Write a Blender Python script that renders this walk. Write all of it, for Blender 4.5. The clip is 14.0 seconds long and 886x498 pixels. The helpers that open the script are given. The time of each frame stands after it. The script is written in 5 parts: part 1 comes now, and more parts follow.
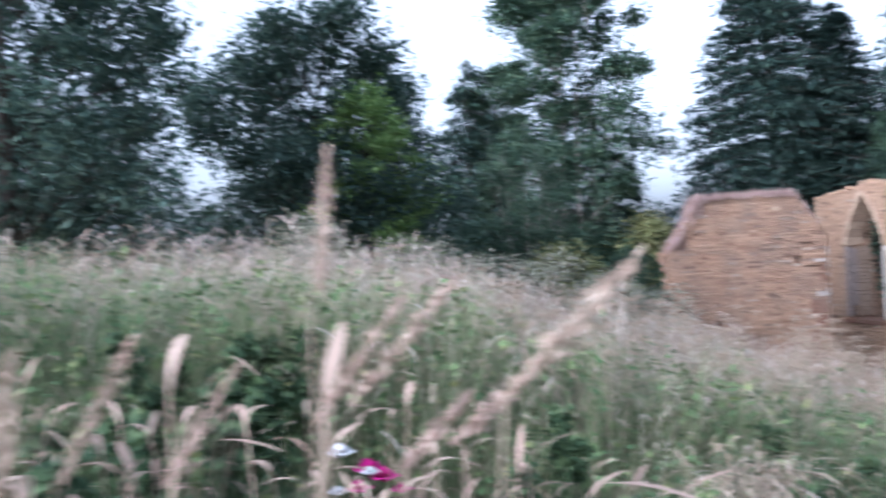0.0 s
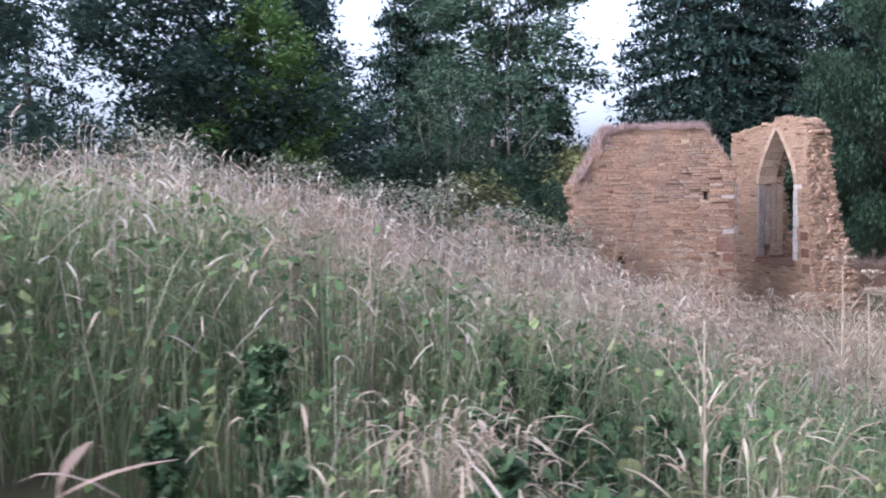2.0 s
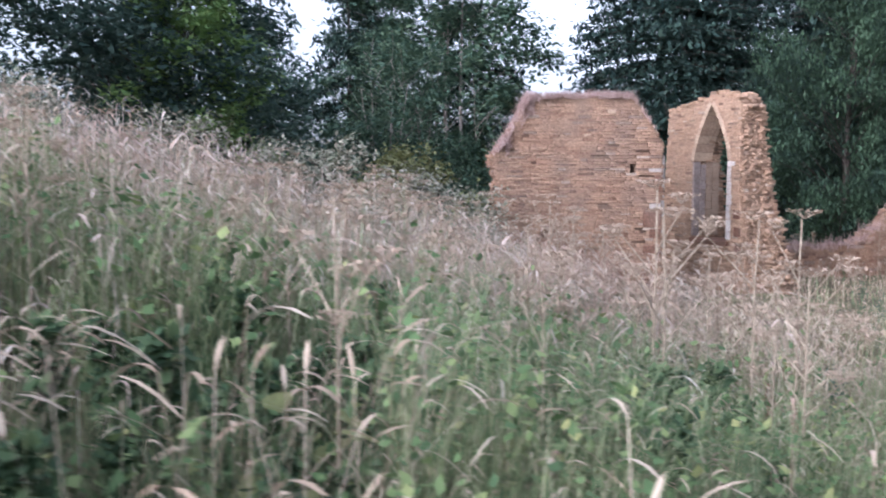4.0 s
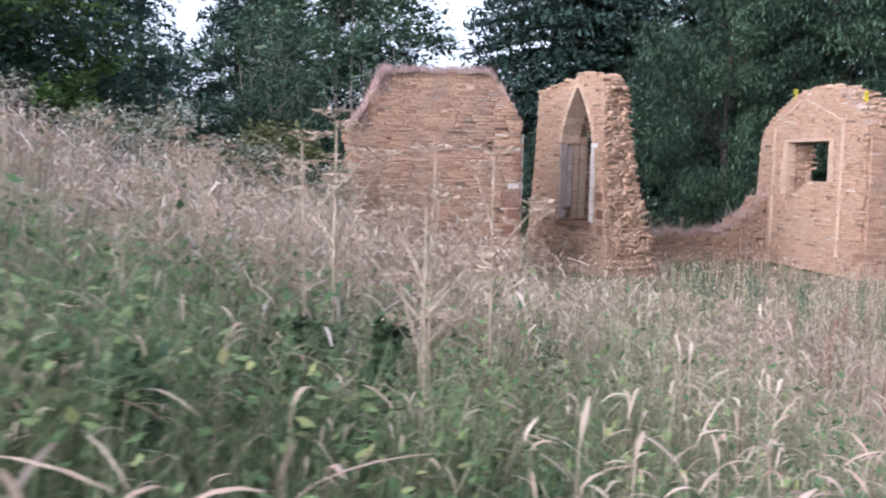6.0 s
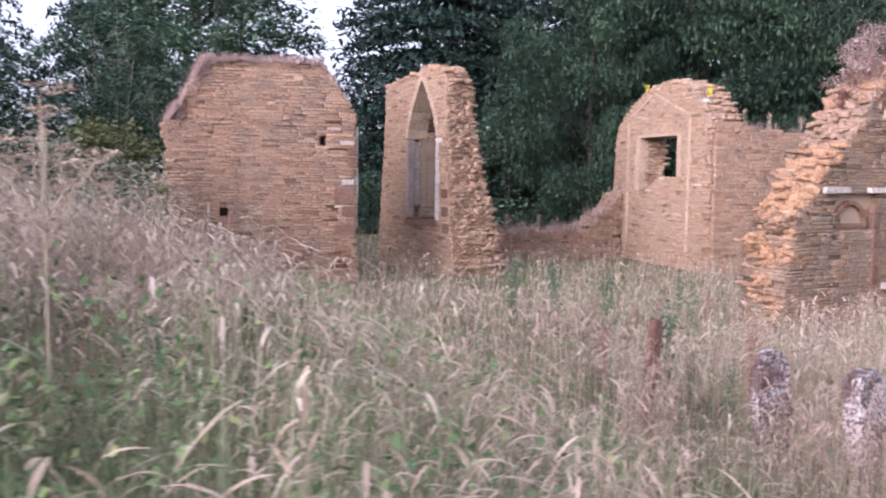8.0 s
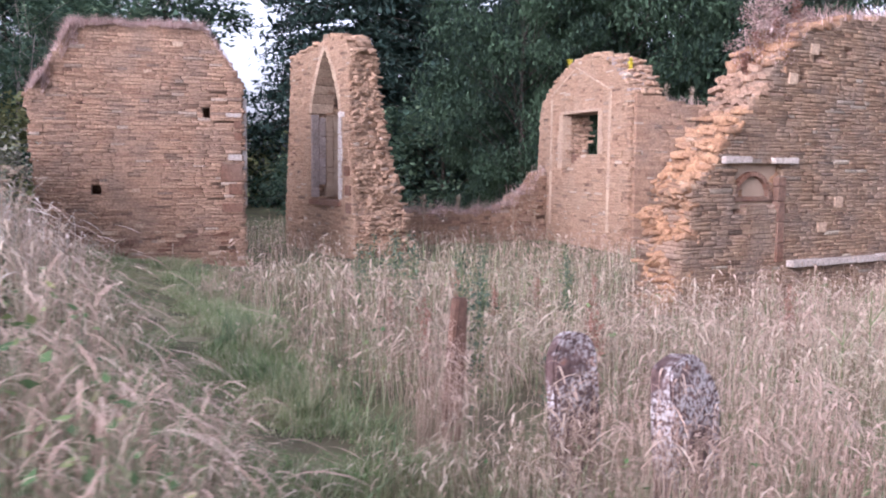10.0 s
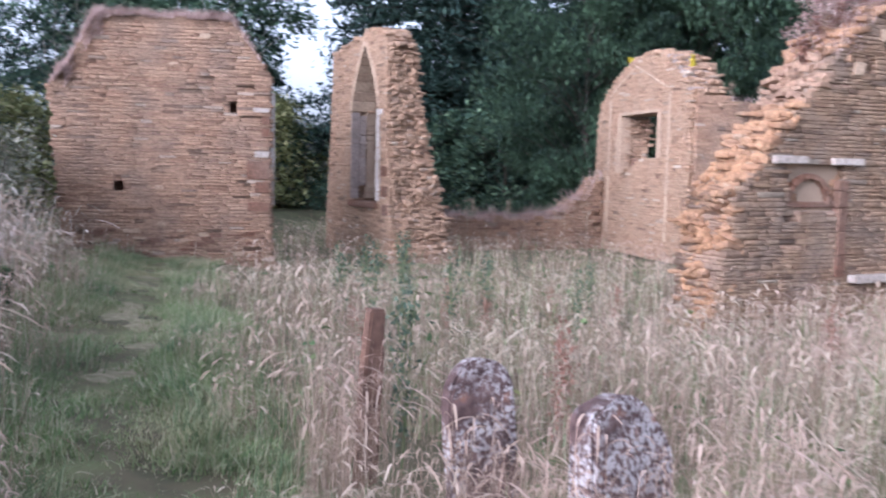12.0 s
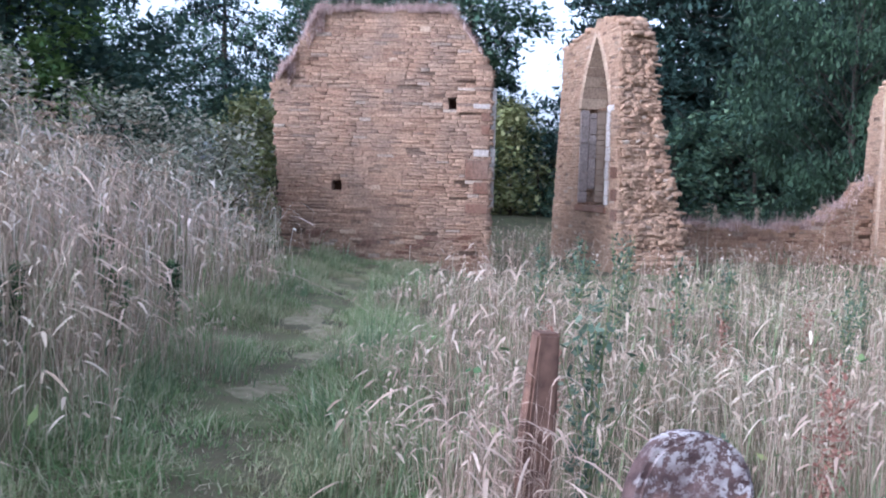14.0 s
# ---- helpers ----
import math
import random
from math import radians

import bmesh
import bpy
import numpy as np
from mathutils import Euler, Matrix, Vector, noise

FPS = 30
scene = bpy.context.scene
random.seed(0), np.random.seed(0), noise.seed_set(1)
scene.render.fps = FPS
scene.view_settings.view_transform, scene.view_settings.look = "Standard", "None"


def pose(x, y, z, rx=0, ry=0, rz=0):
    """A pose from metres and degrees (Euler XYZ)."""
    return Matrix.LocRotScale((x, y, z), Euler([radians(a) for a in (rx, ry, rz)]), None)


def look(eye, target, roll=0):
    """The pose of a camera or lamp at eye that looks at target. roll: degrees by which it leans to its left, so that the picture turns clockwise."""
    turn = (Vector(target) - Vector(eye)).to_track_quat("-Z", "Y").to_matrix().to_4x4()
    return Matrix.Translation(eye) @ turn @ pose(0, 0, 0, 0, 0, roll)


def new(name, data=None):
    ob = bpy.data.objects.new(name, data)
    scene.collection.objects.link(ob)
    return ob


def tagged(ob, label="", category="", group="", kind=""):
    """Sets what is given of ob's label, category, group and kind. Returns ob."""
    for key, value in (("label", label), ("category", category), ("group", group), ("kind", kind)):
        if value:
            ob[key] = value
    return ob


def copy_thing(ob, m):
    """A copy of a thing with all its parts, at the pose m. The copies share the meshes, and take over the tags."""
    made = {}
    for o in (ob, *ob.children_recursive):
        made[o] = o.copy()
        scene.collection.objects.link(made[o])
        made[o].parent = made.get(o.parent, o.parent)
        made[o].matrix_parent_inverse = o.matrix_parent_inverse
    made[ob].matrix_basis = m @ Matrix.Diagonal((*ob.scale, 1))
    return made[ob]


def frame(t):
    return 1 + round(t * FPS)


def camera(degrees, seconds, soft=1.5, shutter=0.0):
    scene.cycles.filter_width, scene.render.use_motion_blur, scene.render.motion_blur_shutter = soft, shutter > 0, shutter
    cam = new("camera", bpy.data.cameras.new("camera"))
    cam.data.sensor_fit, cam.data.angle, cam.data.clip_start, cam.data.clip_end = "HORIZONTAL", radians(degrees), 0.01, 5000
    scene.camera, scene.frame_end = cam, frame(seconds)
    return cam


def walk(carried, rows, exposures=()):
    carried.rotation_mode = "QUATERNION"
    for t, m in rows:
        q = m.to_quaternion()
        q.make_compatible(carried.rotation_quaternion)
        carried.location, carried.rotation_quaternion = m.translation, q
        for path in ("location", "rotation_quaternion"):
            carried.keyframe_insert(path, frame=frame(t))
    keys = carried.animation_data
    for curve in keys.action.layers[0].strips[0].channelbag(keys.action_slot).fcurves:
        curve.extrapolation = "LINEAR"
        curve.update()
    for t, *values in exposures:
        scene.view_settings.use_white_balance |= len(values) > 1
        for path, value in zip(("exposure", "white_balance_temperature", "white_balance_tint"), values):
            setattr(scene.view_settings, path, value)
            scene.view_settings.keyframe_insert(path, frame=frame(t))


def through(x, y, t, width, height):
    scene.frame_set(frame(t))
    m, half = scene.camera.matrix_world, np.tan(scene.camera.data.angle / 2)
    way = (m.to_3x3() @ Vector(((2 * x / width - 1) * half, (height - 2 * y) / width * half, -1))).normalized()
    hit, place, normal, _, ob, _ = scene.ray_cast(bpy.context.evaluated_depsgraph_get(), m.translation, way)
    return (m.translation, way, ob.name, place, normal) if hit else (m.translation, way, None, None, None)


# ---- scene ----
cam = camera(53.0, 14.0, soft=2.0, shutter=0.5)
PATH = [
    (0, (0.276, 0.181, 1.625), (0.257, 2.181, 1.629), -2.8),
    (0.5, (0.619, 0.554, 1.565), (0.869, 2.538, 1.526), -1.9),
    (1, (1.013, 0.981, 1.484), (1.245, 2.966, 1.405), -1.4),
    (1.5, (1.32, 1.252, 1.423), (1.64, 3.221, 1.283), -0.9),
    (2, (1.66, 1.465, 1.368), (1.757, 3.457, 1.22), -1.1),
    (4.5, (3.705, 2.613, 0.632), (3.882, 4.596, 0.443), 0.7),
    (5, (4.126, 2.731, 0.549), (4.342, 4.708, 0.332), 1.3),
    (5.5, (4.529, 2.818, 0.491), (4.838, 4.784, 0.292), 0.9),
    (6, (4.933, 2.977, 0.404), (5.274, 4.939, 0.216), 1.2),
    (6.5, (5.399, 3.2, 0.327), (5.791, 5.154, 0.161), 0.5),
    (7, (5.861, 3.344, 0.267), (6.287, 5.29, 0.086), 1.1),
    (7.5, (6.307, 3.55, 0.198), (6.793, 5.481, 0.019), 0.9),
    (8, (6.777, 3.713, 0.118), (7.333, 5.627, -0.049), 0.6),
    (8.5, (7.202, 4.002, 0.042), (7.798, 5.902, -0.145), 1.1),
    (9, (7.633, 4.186, -0.034), (8.279, 6.07, -0.224), 0.5),
    (11.5, (9.609, 5.294, -0.273), (10.226, 7.185, -0.477), 0.5),
    (12, (9.828, 5.513, -0.307), (10.302, 7.447, -0.487), 1.3),
    (12.5, (10.008, 5.921, -0.36), (10.316, 7.89, -0.52), 1.1),
    (13, (10.188, 6.277, -0.437), (10.316, 8.269, -0.57), 1.1),
    (13.5, (10.283, 6.711, -0.484), (10.262, 8.706, -0.618), 1.6),
    (14, (10.337, 7.024, -0.501), (10.284, 9.016, -0.672), 1.5),
]
walk(cam, [(t, look(eye, target, roll)) for t, eye, target, roll in PATH],
     [(0.0, 1.55, 5050, 13), (0.8, 1.49, 5100, 15), (2.0, 1.49, 5200, 18), (5.5, 1.6, 5350, 17), (8.5, 1.55, 5550, 27), (9.2, 1.55, 5550, 28), (11.5, 1.52, 5200, 20), (12.0, 1.54, 5150, 18), (13.0, 1.66, 4950, 16), (14.0, 1.7, 4850, 15)])

# ---- world, sun ----
SUN = Vector((-0.80, -0.50, 0.38)).normalized()
world = bpy.data.worlds.new("dusk_sky")
scene.world = world
world.use_nodes = True
wn, wl = world.node_tree.nodes, world.node_tree.links
sky = wn.new("ShaderNodeTexSky")
sky.sky_type, sky.sun_disc = "NISHITA", False
sky.sun_elevation, sky.sun_rotation = math.asin(SUN.z), math.atan2(SUN.x, SUN.y)
sky.dust_density, sky.ozone_density = 4.0, 1.0
pale = wn.new("ShaderNodeHueSaturation")
pale.inputs["Saturation"].default_value = 0.14
wl.new(sky.outputs[0], pale.inputs["Color"])
wl.new(pale.outputs[0], wn["Background"].inputs["Color"])
wn["Background"].inputs["Strength"].default_value = 0.15
lamp = bpy.data.lights.new("sun", "SUN")
lamp.energy, lamp.angle, lamp.color = 0.75, radians(40), (1.0, 0.72, 0.50)
sun = new("sun", lamp)
sun.matrix_world = look((0, 0, 30), Vector((0, 0, 30)) - SUN)

# ---- materials ----


def ramp_of(nodes, stops):
    r = nodes.new("ShaderNodeValToRGB")
    while len(r.color_ramp.elements) < len(stops):
        r.color_ramp.elements.new(0.5)
    for e, (at, col) in zip(r.color_ramp.elements, stops):
        e.position, e.color = at, (*col, 1)
    return r


def base_mat(name, rough=0.85):
    m = bpy.data.materials.new(name)
    m.use_nodes = True
    n, l = m.node_tree.nodes, m.node_tree.links
    b = n["Principled BSDF"]
    b.inputs["Roughness"].default_value = rough
    b.inputs["Specular IOR Level"].default_value = 0.25
    return m, n, l, b


def noise_of(n, l, scale, detail=4.0, coords="Object"):
    tc = n.new("ShaderNodeTexCoord")
    t = n.new("ShaderNodeTexNoise")
    t.inputs["Scale"].default_value, t.inputs["Detail"].default_value = scale, detail
    l.new(tc.outputs[coords], t.inputs["Vector"])
    return t


def world_noise(n, l, scale, detail=4.0):
    g = n.new("ShaderNodeNewGeometry")
    t = n.new("ShaderNodeTexNoise")
    t.inputs["Scale"].default_value, t.inputs["Detail"].default_value = scale, detail
    l.new(g.outputs["Position"], t.inputs["Vector"])
    return t


def mix_rgb(n, l, fac, a, b, how="MIX"):
    x = n.new("ShaderNodeMix")
    x.data_type, x.blend_type = "RGBA", how
    for sock, v in ((x.inputs[0], fac), (x.inputs[6], a), (x.inputs[7], b)):
        if hasattr(v, "is_linked"):
            l.new(v, sock)
        elif isinstance(v, tuple):
            sock.default_value = (*v, 1)
        else:
            sock.default_value = v
    return x.outputs[2]


def bump_to(n, l, b, height, strength, dist=0.02):
    k = n.new("ShaderNodeBump")
    k.inputs["Strength"].default_value, k.inputs["Distance"].default_value = strength, dist
    l.new(height, k.inputs["Height"])
    l.new(k.outputs[0], b.inputs["Normal"])


def stone_mat(name, stops, joined, grime=(0.20, 0.15, 0.12)):
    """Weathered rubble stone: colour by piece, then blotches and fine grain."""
    m, n, l, b = base_mat(name, 0.92)
    if joined:
        src = n.new("ShaderNodeNewGeometry").outputs["Random Per Island"]
    else:
        src = n.new("ShaderNodeObjectInfo").outputs["Random"]
    r = ramp_of(n, stops)
    l.new(src, r.inputs[0])
    blot = world_noise(n, l, 1.6, 9)
    br = ramp_of(n, [(0.42, (0, 0, 0)), (0.7, (1, 1, 1))])
    l.new(blot.outputs[0], br.inputs[0])
    c1 = mix_rgb(n, l, br.outputs[0], r.outputs[0], mix_rgb(n, l, 0.55, r.outputs[0], grime))
    grain = world_noise(n, l, 22, 8)
    gr = ramp_of(n, [(0.3, (0.62, 0.6, 0.58)), (0.7, (1.25, 1.22, 1.2))])
    l.new(grain.outputs[0], gr.inputs[0])
    c2 = mix_rgb(n, l, 1.0, c1, gr.outputs[0], "MULTIPLY")
    l.new(c2, b.inputs["Base Color"])
    bump_to(n, l, b, grain.outputs[0], 0.7, 0.02)
    return m


IRONSTONE = [(0.0, (0.250, 0.153, 0.099)), (0.18, (0.312, 0.198, 0.131)), (0.5, (0.348, 0.226, 0.149)),
             (0.75, (0.385, 0.257, 0.171)), (0.90, (0.312, 0.203, 0.135)), (0.955, (0.135, 0.080, 0.053)), (1.0, (0.468, 0.381, 0.297))]
# Broken end of the front wall: warm low sunlight put into its orange.
FRESH_SUNLIT = [(q, (0.90 * r, 0.81 * g, 0.71 * b)) for q, (r, g, b) in IRONSTONE]
IRONSTONE = [(q, (0.87 * r, 0.865 * g, 0.90 * b)) for q, (r, g, b) in IRONSTONE]
# Front wall's greyed, worn face, also darkened in colour for its duller light.
WEATHERED_SHADED = [(q, (0.72 * r, 0.75 * g, 0.73 * b)) for q, (r, g, b) in IRONSTONE]
# Ironstone lightened in colour for the west-facing walls, imitating low sun on them.
SUNLIT_TONES = [(q, (1.08 * r, 1.11 * g, 1.10 * b)) for q, (r, g, b) in IRONSTONE]
SUNLIT = stone_mat("sunlit_ironstone", SUNLIT_TONES, False, (0.30, 0.22, 0.16))
SUNLITS = stone_mat("sunlit_ironstone_joined", SUNLIT_TONES, True, (0.30, 0.22, 0.16))
STONE = stone_mat("ironstone_rubble", IRONSTONE, False)
FRESHS_SUNLIT = stone_mat("sunlit_broken_ironstone", FRESH_SUNLIT, True)
GREYED_SHADED = stone_mat("greyed_shaded_ironstone", WEATHERED_SHADED, False, (0.15, 0.125, 0.11))
GREYEDS_SHADED = stone_mat("greyed_shaded_ironstone_joined", WEATHERED_SHADED, True, (0.15, 0.125, 0.11))
STONES = stone_mat("ironstone_rubble_joined", IRONSTONE, True)
MORTAR = stone_mat("earth_mortar", [(0.0, (0.19, 0.13, 0.095)), (1.0, (0.24, 0.165, 0.12))], True)
PALE = stone_mat("pale_dressed_stone", [(0.0, (0.34, 0.295, 0.265)), (1.0, (0.45, 0.395, 0.355))], False, (0.26, 0.23, 0.21))
WHITE = stone_mat("whitish_dressed_stone", [(0.0, (0.44, 0.40, 0.37)), (1.0, (0.54, 0.49, 0.46))], False, (0.36, 0.32, 0.30))
OCHRE = stone_mat("ochre_dressed_stone", [(0.0, (0.35, 0.25, 0.18)), (1.0, (0.44, 0.33, 0.24))], False, (0.28, 0.21, 0.16))
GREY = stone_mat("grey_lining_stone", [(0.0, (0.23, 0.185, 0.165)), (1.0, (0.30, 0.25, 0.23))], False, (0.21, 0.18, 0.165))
RUST = stone_mat("dark_red_ironstone", [(0.0, (0.12, 0.06, 0.040)), (1.0, (0.18, 0.095, 0.064))], False)


def leaf_mat(name, stops, patch=None, patch_scale=0.35, through=0.22, rough=0.75):
    """Foliage and straw: colour by blade, drifting over the ground in patches."""
    m, n, l, b = base_mat(name, rough)
    r = ramp_of(n, stops)
    l.new(n.new("ShaderNodeNewGeometry").outputs["Random Per Island"], r.inputs[0])
    col = r.outputs[0]
    if patch:
        w = world_noise(n, l, patch_scale, 3)
        pr = ramp_of(n, [(0.45, (0, 0, 0)), (0.62, (1, 1, 1))])
        l.new(w.outputs[0], pr.inputs[0])
        col = mix_rgb(n, l, pr.outputs[0], col, mix_rgb(n, l, 0.65, col, patch))
    l.new(col, b.inputs["Base Color"])
    t = n.new("ShaderNodeBsdfTranslucent")
    l.new(col, t.inputs["Color"])
    mx = n.new("ShaderNodeMixShader")
    mx.inputs[0].default_value = through
    l.new(b.outputs[0], mx.inputs[1])
    l.new(t.outputs[0], mx.inputs[2])
    l.new(mx.outputs[0], n["Material Output"].inputs["Surface"])
    return m


STRAW = leaf_mat("dry_straw", [(0, (0.11, 0.085, 0.055)), (0.25, (0.23, 0.175, 0.125)), (0.5, (0.35, 0.275, 0.205)), (0.8, (0.48, 0.39, 0.305)), (1, (0.58, 0.49, 0.39))],
                 (0.40, 0.27, 0.22))
HEADS = leaf_mat("pale_seed_heads", [(0, (0.29, 0.21, 0.15)), (0.3, (0.42, 0.33, 0.245)), (0.7, (0.50, 0.41, 0.32)), (1, (0.58, 0.50, 0.40))],
                 (0.46, 0.32, 0.27))
GREEN = leaf_mat("green_grass", [(0, (0.09, 0.13, 0.06)), (0.5, (0.18, 0.225, 0.11)), (0.85, (0.30, 0.325, 0.185)), (1, (0.45, 0.425, 0.29))],
                 (0.12, 0.18, 0.10))
WEED = leaf_mat("weed_leaves", [(0, (0.065, 0.115, 0.05)), (0.6, (0.125, 0.195, 0.08)), (0.93, (0.23, 0.29, 0.12)), (1, (0.38, 0.38, 0.16))])
TURF = leaf_mat("short_turf", [(0, (0.125, 0.20, 0.075)), (0.5, (0.215, 0.285, 0.135)), (0.72, (0.33, 0.335, 0.20)), (1, (0.52, 0.45, 0.34))], (0.40, 0.36, 0.23), 0.8)
DEADTURF = leaf_mat("withered_turf", [(0, (0.27, 0.18, 0.16)), (0.6, (0.42, 0.30, 0.27)), (1, (0.55, 0.43, 0.39))])
SHRUB = leaf_mat("shrub_leaves", [(0, (0.165, 0.185, 0.13)), (0.6, (0.285, 0.285, 0.215)), (1, (0.44, 0.40, 0.33))])
YELLOWBUSH = leaf_mat("yellow_green_leaves", [(0, (0.17, 0.19, 0.075)), (0.6, (0.25, 0.26, 0.11)), (1, (0.34, 0.32, 0.16))])
DARKLEAF = leaf_mat("dark_tree_leaves", [(0, (0.048, 0.086, 0.072)), (0.6, (0.09, 0.142, 0.115)), (1, (0.15, 0.205, 0.15))], through=0.36)
BROADLEAF = leaf_mat("broad_tree_leaves", [(0, (0.045, 0.085, 0.06)), (0.6, (0.088, 0.145, 0.095)), (1, (0.15, 0.21, 0.125))], through=0.3)
LIGHTLEAF = leaf_mat("bright_tree_leaves", [(0, (0.15, 0.25, 0.09)), (0.6, (0.24, 0.36, 0.12)), (1, (0.33, 0.45, 0.16))], through=0.35)
YEW = leaf_mat("evergreen_sprays", [(0, (0.010, 0.022, 0.016)), (0.6, (0.024, 0.046, 0.029)), (1, (0.05, 0.082, 0.045))], (0.068, 0.115, 0.062), 0.55, through=0.2)
PINE = leaf_mat("conifer_needles", [(0, (0.016, 0.034, 0.030)), (0.6, (0.034, 0.062, 0.051)), (1, (0.06, 0.095, 0.071))], through=0.2)


def plain_mat(name, stops, scale, rough=0.85, bump=0.5, detail=6):
    m, n, l, b = base_mat(name, rough)
    t = world_noise(n, l, scale, detail)
    r = ramp_of(n, stops)
    l.new(t.outputs[0], r.inputs[0])
    l.new(r.outputs[0], b.inputs["Base Color"])
    bump_to(n, l, b, t.outputs[0], bump)
    return m


BARK = plain_mat("bark", [(0.3, (0.028, 0.022, 0.018)), (0.7, (0.085, 0.07, 0.058))], 9)
PALEBARK = plain_mat("pale_bark", [(0.3, (0.16, 0.14, 0.12)), (0.7, (0.36, 0.33, 0.29))], 9)
STEM = plain_mat("dead_stem", [(0.3, (0.22, 0.17, 0.12)), (0.7, (0.40, 0.33, 0.25))], 15)
GREENSTEM = plain_mat("green_stem", [(0.3, (0.10, 0.13, 0.06)), (0.7, (0.20, 0.23, 0.11))], 15)
UMBEL = plain_mat("dry_seed_umbel", [(0.3, (0.25, 0.18, 0.13)), (0.7, (0.44, 0.35, 0.265))], 30)
SOIL = plain_mat("earth_and_litter", [(0.25, (0.045, 0.05, 0.025)), (0.45, (0.10, 0.085, 0.05)), (0.6, (0.12, 0.13, 0.06)), (0.8, (0.22, 0.17, 0.11))], 1.7, 0.95, 0.8, 8)
WOOD = plain_mat("weathered_post_wood", [(0.3, (0.075, 0.042, 0.032)), (0.7, (0.17, 0.098, 0.07))], 14)


def lichen_mat(name, spread, crust):
    """Dark old headstone, crusted with white lichen in places and a little rust."""
    m, n, l, b = base_mat(name, 0.9)
    a = noise_of(n, l, 14, 8)
    r = ramp_of(n, [(0.3, (0.045, 0.026, 0.026)), (0.7, (0.17, 0.11, 0.10))])
    l.new(a.outputs[0], r.inputs[0])
    w = noise_of(n, l, 36, 15)
    w.inputs["Roughness"].default_value = 0.72
    wr = ramp_of(n, [(crust, (0, 0, 0)), (crust + 0.05, (1, 1, 1))])
    l.new(w.outputs[0], wr.inputs[0])
    k = noise_of(n, l, 3.4, 9)
    kr = ramp_of(n, [(spread, (0, 0, 0)), (spread + 0.10, (1, 1, 1))])
    l.new(k.outputs[0], kr.inputs[0])
    both = mix_rgb(n, l, 1.0, wr.outputs[0], kr.outputs[0], "MULTIPLY")
    c = mix_rgb(n, l, both, r.outputs[0], (0.48, 0.44, 0.44))
    o = noise_of(n, l, 7, 6)
    orr = ramp_of(n, [(0.64, (0, 0, 0)), (0.74, (0.6, 0.6, 0.6))])
    l.new(o.outputs[0], orr.inputs[0])
    c = mix_rgb(n, l, orr.outputs[0], c, (0.30, 0.13, 0.065))
    l.new(c, b.inputs["Base Color"])
    bump_to(n, l, b, w.outputs[0], 0.9)
    return m


LICHEN = lichen_mat("lichened_dark_headstone", 0.47, 0.49)
PALELICHEN = lichen_mat("lichened_pale_headstone", 0.42, 0.48)
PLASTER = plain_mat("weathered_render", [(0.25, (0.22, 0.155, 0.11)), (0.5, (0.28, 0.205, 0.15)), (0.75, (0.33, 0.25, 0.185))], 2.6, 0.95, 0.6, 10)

# ---- builders ----
rng = np.random.default_rng(7)


def mesh_np(name, verts, faces):
    """A mesh from arrays: verts (n, 3), faces (m, 3 or 4)."""
    me = bpy.data.meshes.new(name)
    verts, faces = np.asarray(verts, np.float32), np.asarray(faces, np.int32)
    k = faces.shape[1]
    me.vertices.add(len(verts))
    me.vertices.foreach_set("co", verts.ravel())
    me.loops.add(faces.size)
    me.loops.foreach_set("vertex_index", faces.ravel())
    me.polygons.add(len(faces))
    me.polygons.foreach_set("loop_start", np.arange(0, faces.size, k, dtype=np.int32))
    me.update(calc_edges=True)
    return me


def part(name, me, material, parent=None, label=""):
    """One mesh object under a thing or a part; me is a bmesh or a mesh."""
    if isinstance(me, bmesh.types.BMesh):
        bm, me = me, bpy.data.meshes.new(name)
        bm.to_mesh(me)
        bm.free()
    if material and not me.materials:
        me.materials.append(material)
    ob = new(name, me)
    ob.parent = parent
    return tagged(ob, label) if label else ob


def ground_z(x, y):
    """The bank falls away from the start of the walk towards the ruins."""
    x, y = np.asarray(x, float), np.asarray(y, float)
    right = -2.15 * (1 - np.exp(-np.maximum(x, 0) / 5.5))
    left = 0.7 * np.tanh(np.maximum(-x, 0) / 4.5)
    away = -0.026 * np.clip(y, -10, 27)
    bumps = 0.06 * np.sin(0.9 * x + 1.3) * np.sin(0.8 * y) + 0.03 * np.sin(2.3 * x + 0.7 * y)
    return right + left + away + bumps + 0.34 * bank(x, y)


def logistic(q):
    return 0.5 + 0.5 * np.tanh(q / 2)


def bank(x, y):
    """1 on the overgrown rise between the walk and the wood, 0 on the walk and the foot path."""
    lead = (y - 0.18) - 0.55 * (x - 0.27)
    begin = 1.3 + 4.4 * logistic((0.9 - x) / 0.6)
    rise = np.clip((lead - begin) / 2.0, 0, 1)
    edge = np.interp(y, [5, 8, 11, 14, 22], [4.8, 5.8, 6.9, 7.4, 7.1])
    return rise * rise * (3 - 2 * rise) * logistic((edge - x) / 0.55) * logistic((22.5 - y) / 0.8)


def fnoise(x, y, scale, seed):
    return np.array([noise.noise((a * scale, b * scale, seed)) for a, b in zip(x, y)])


def gz(x, y):
    return float(ground_z(x, y))


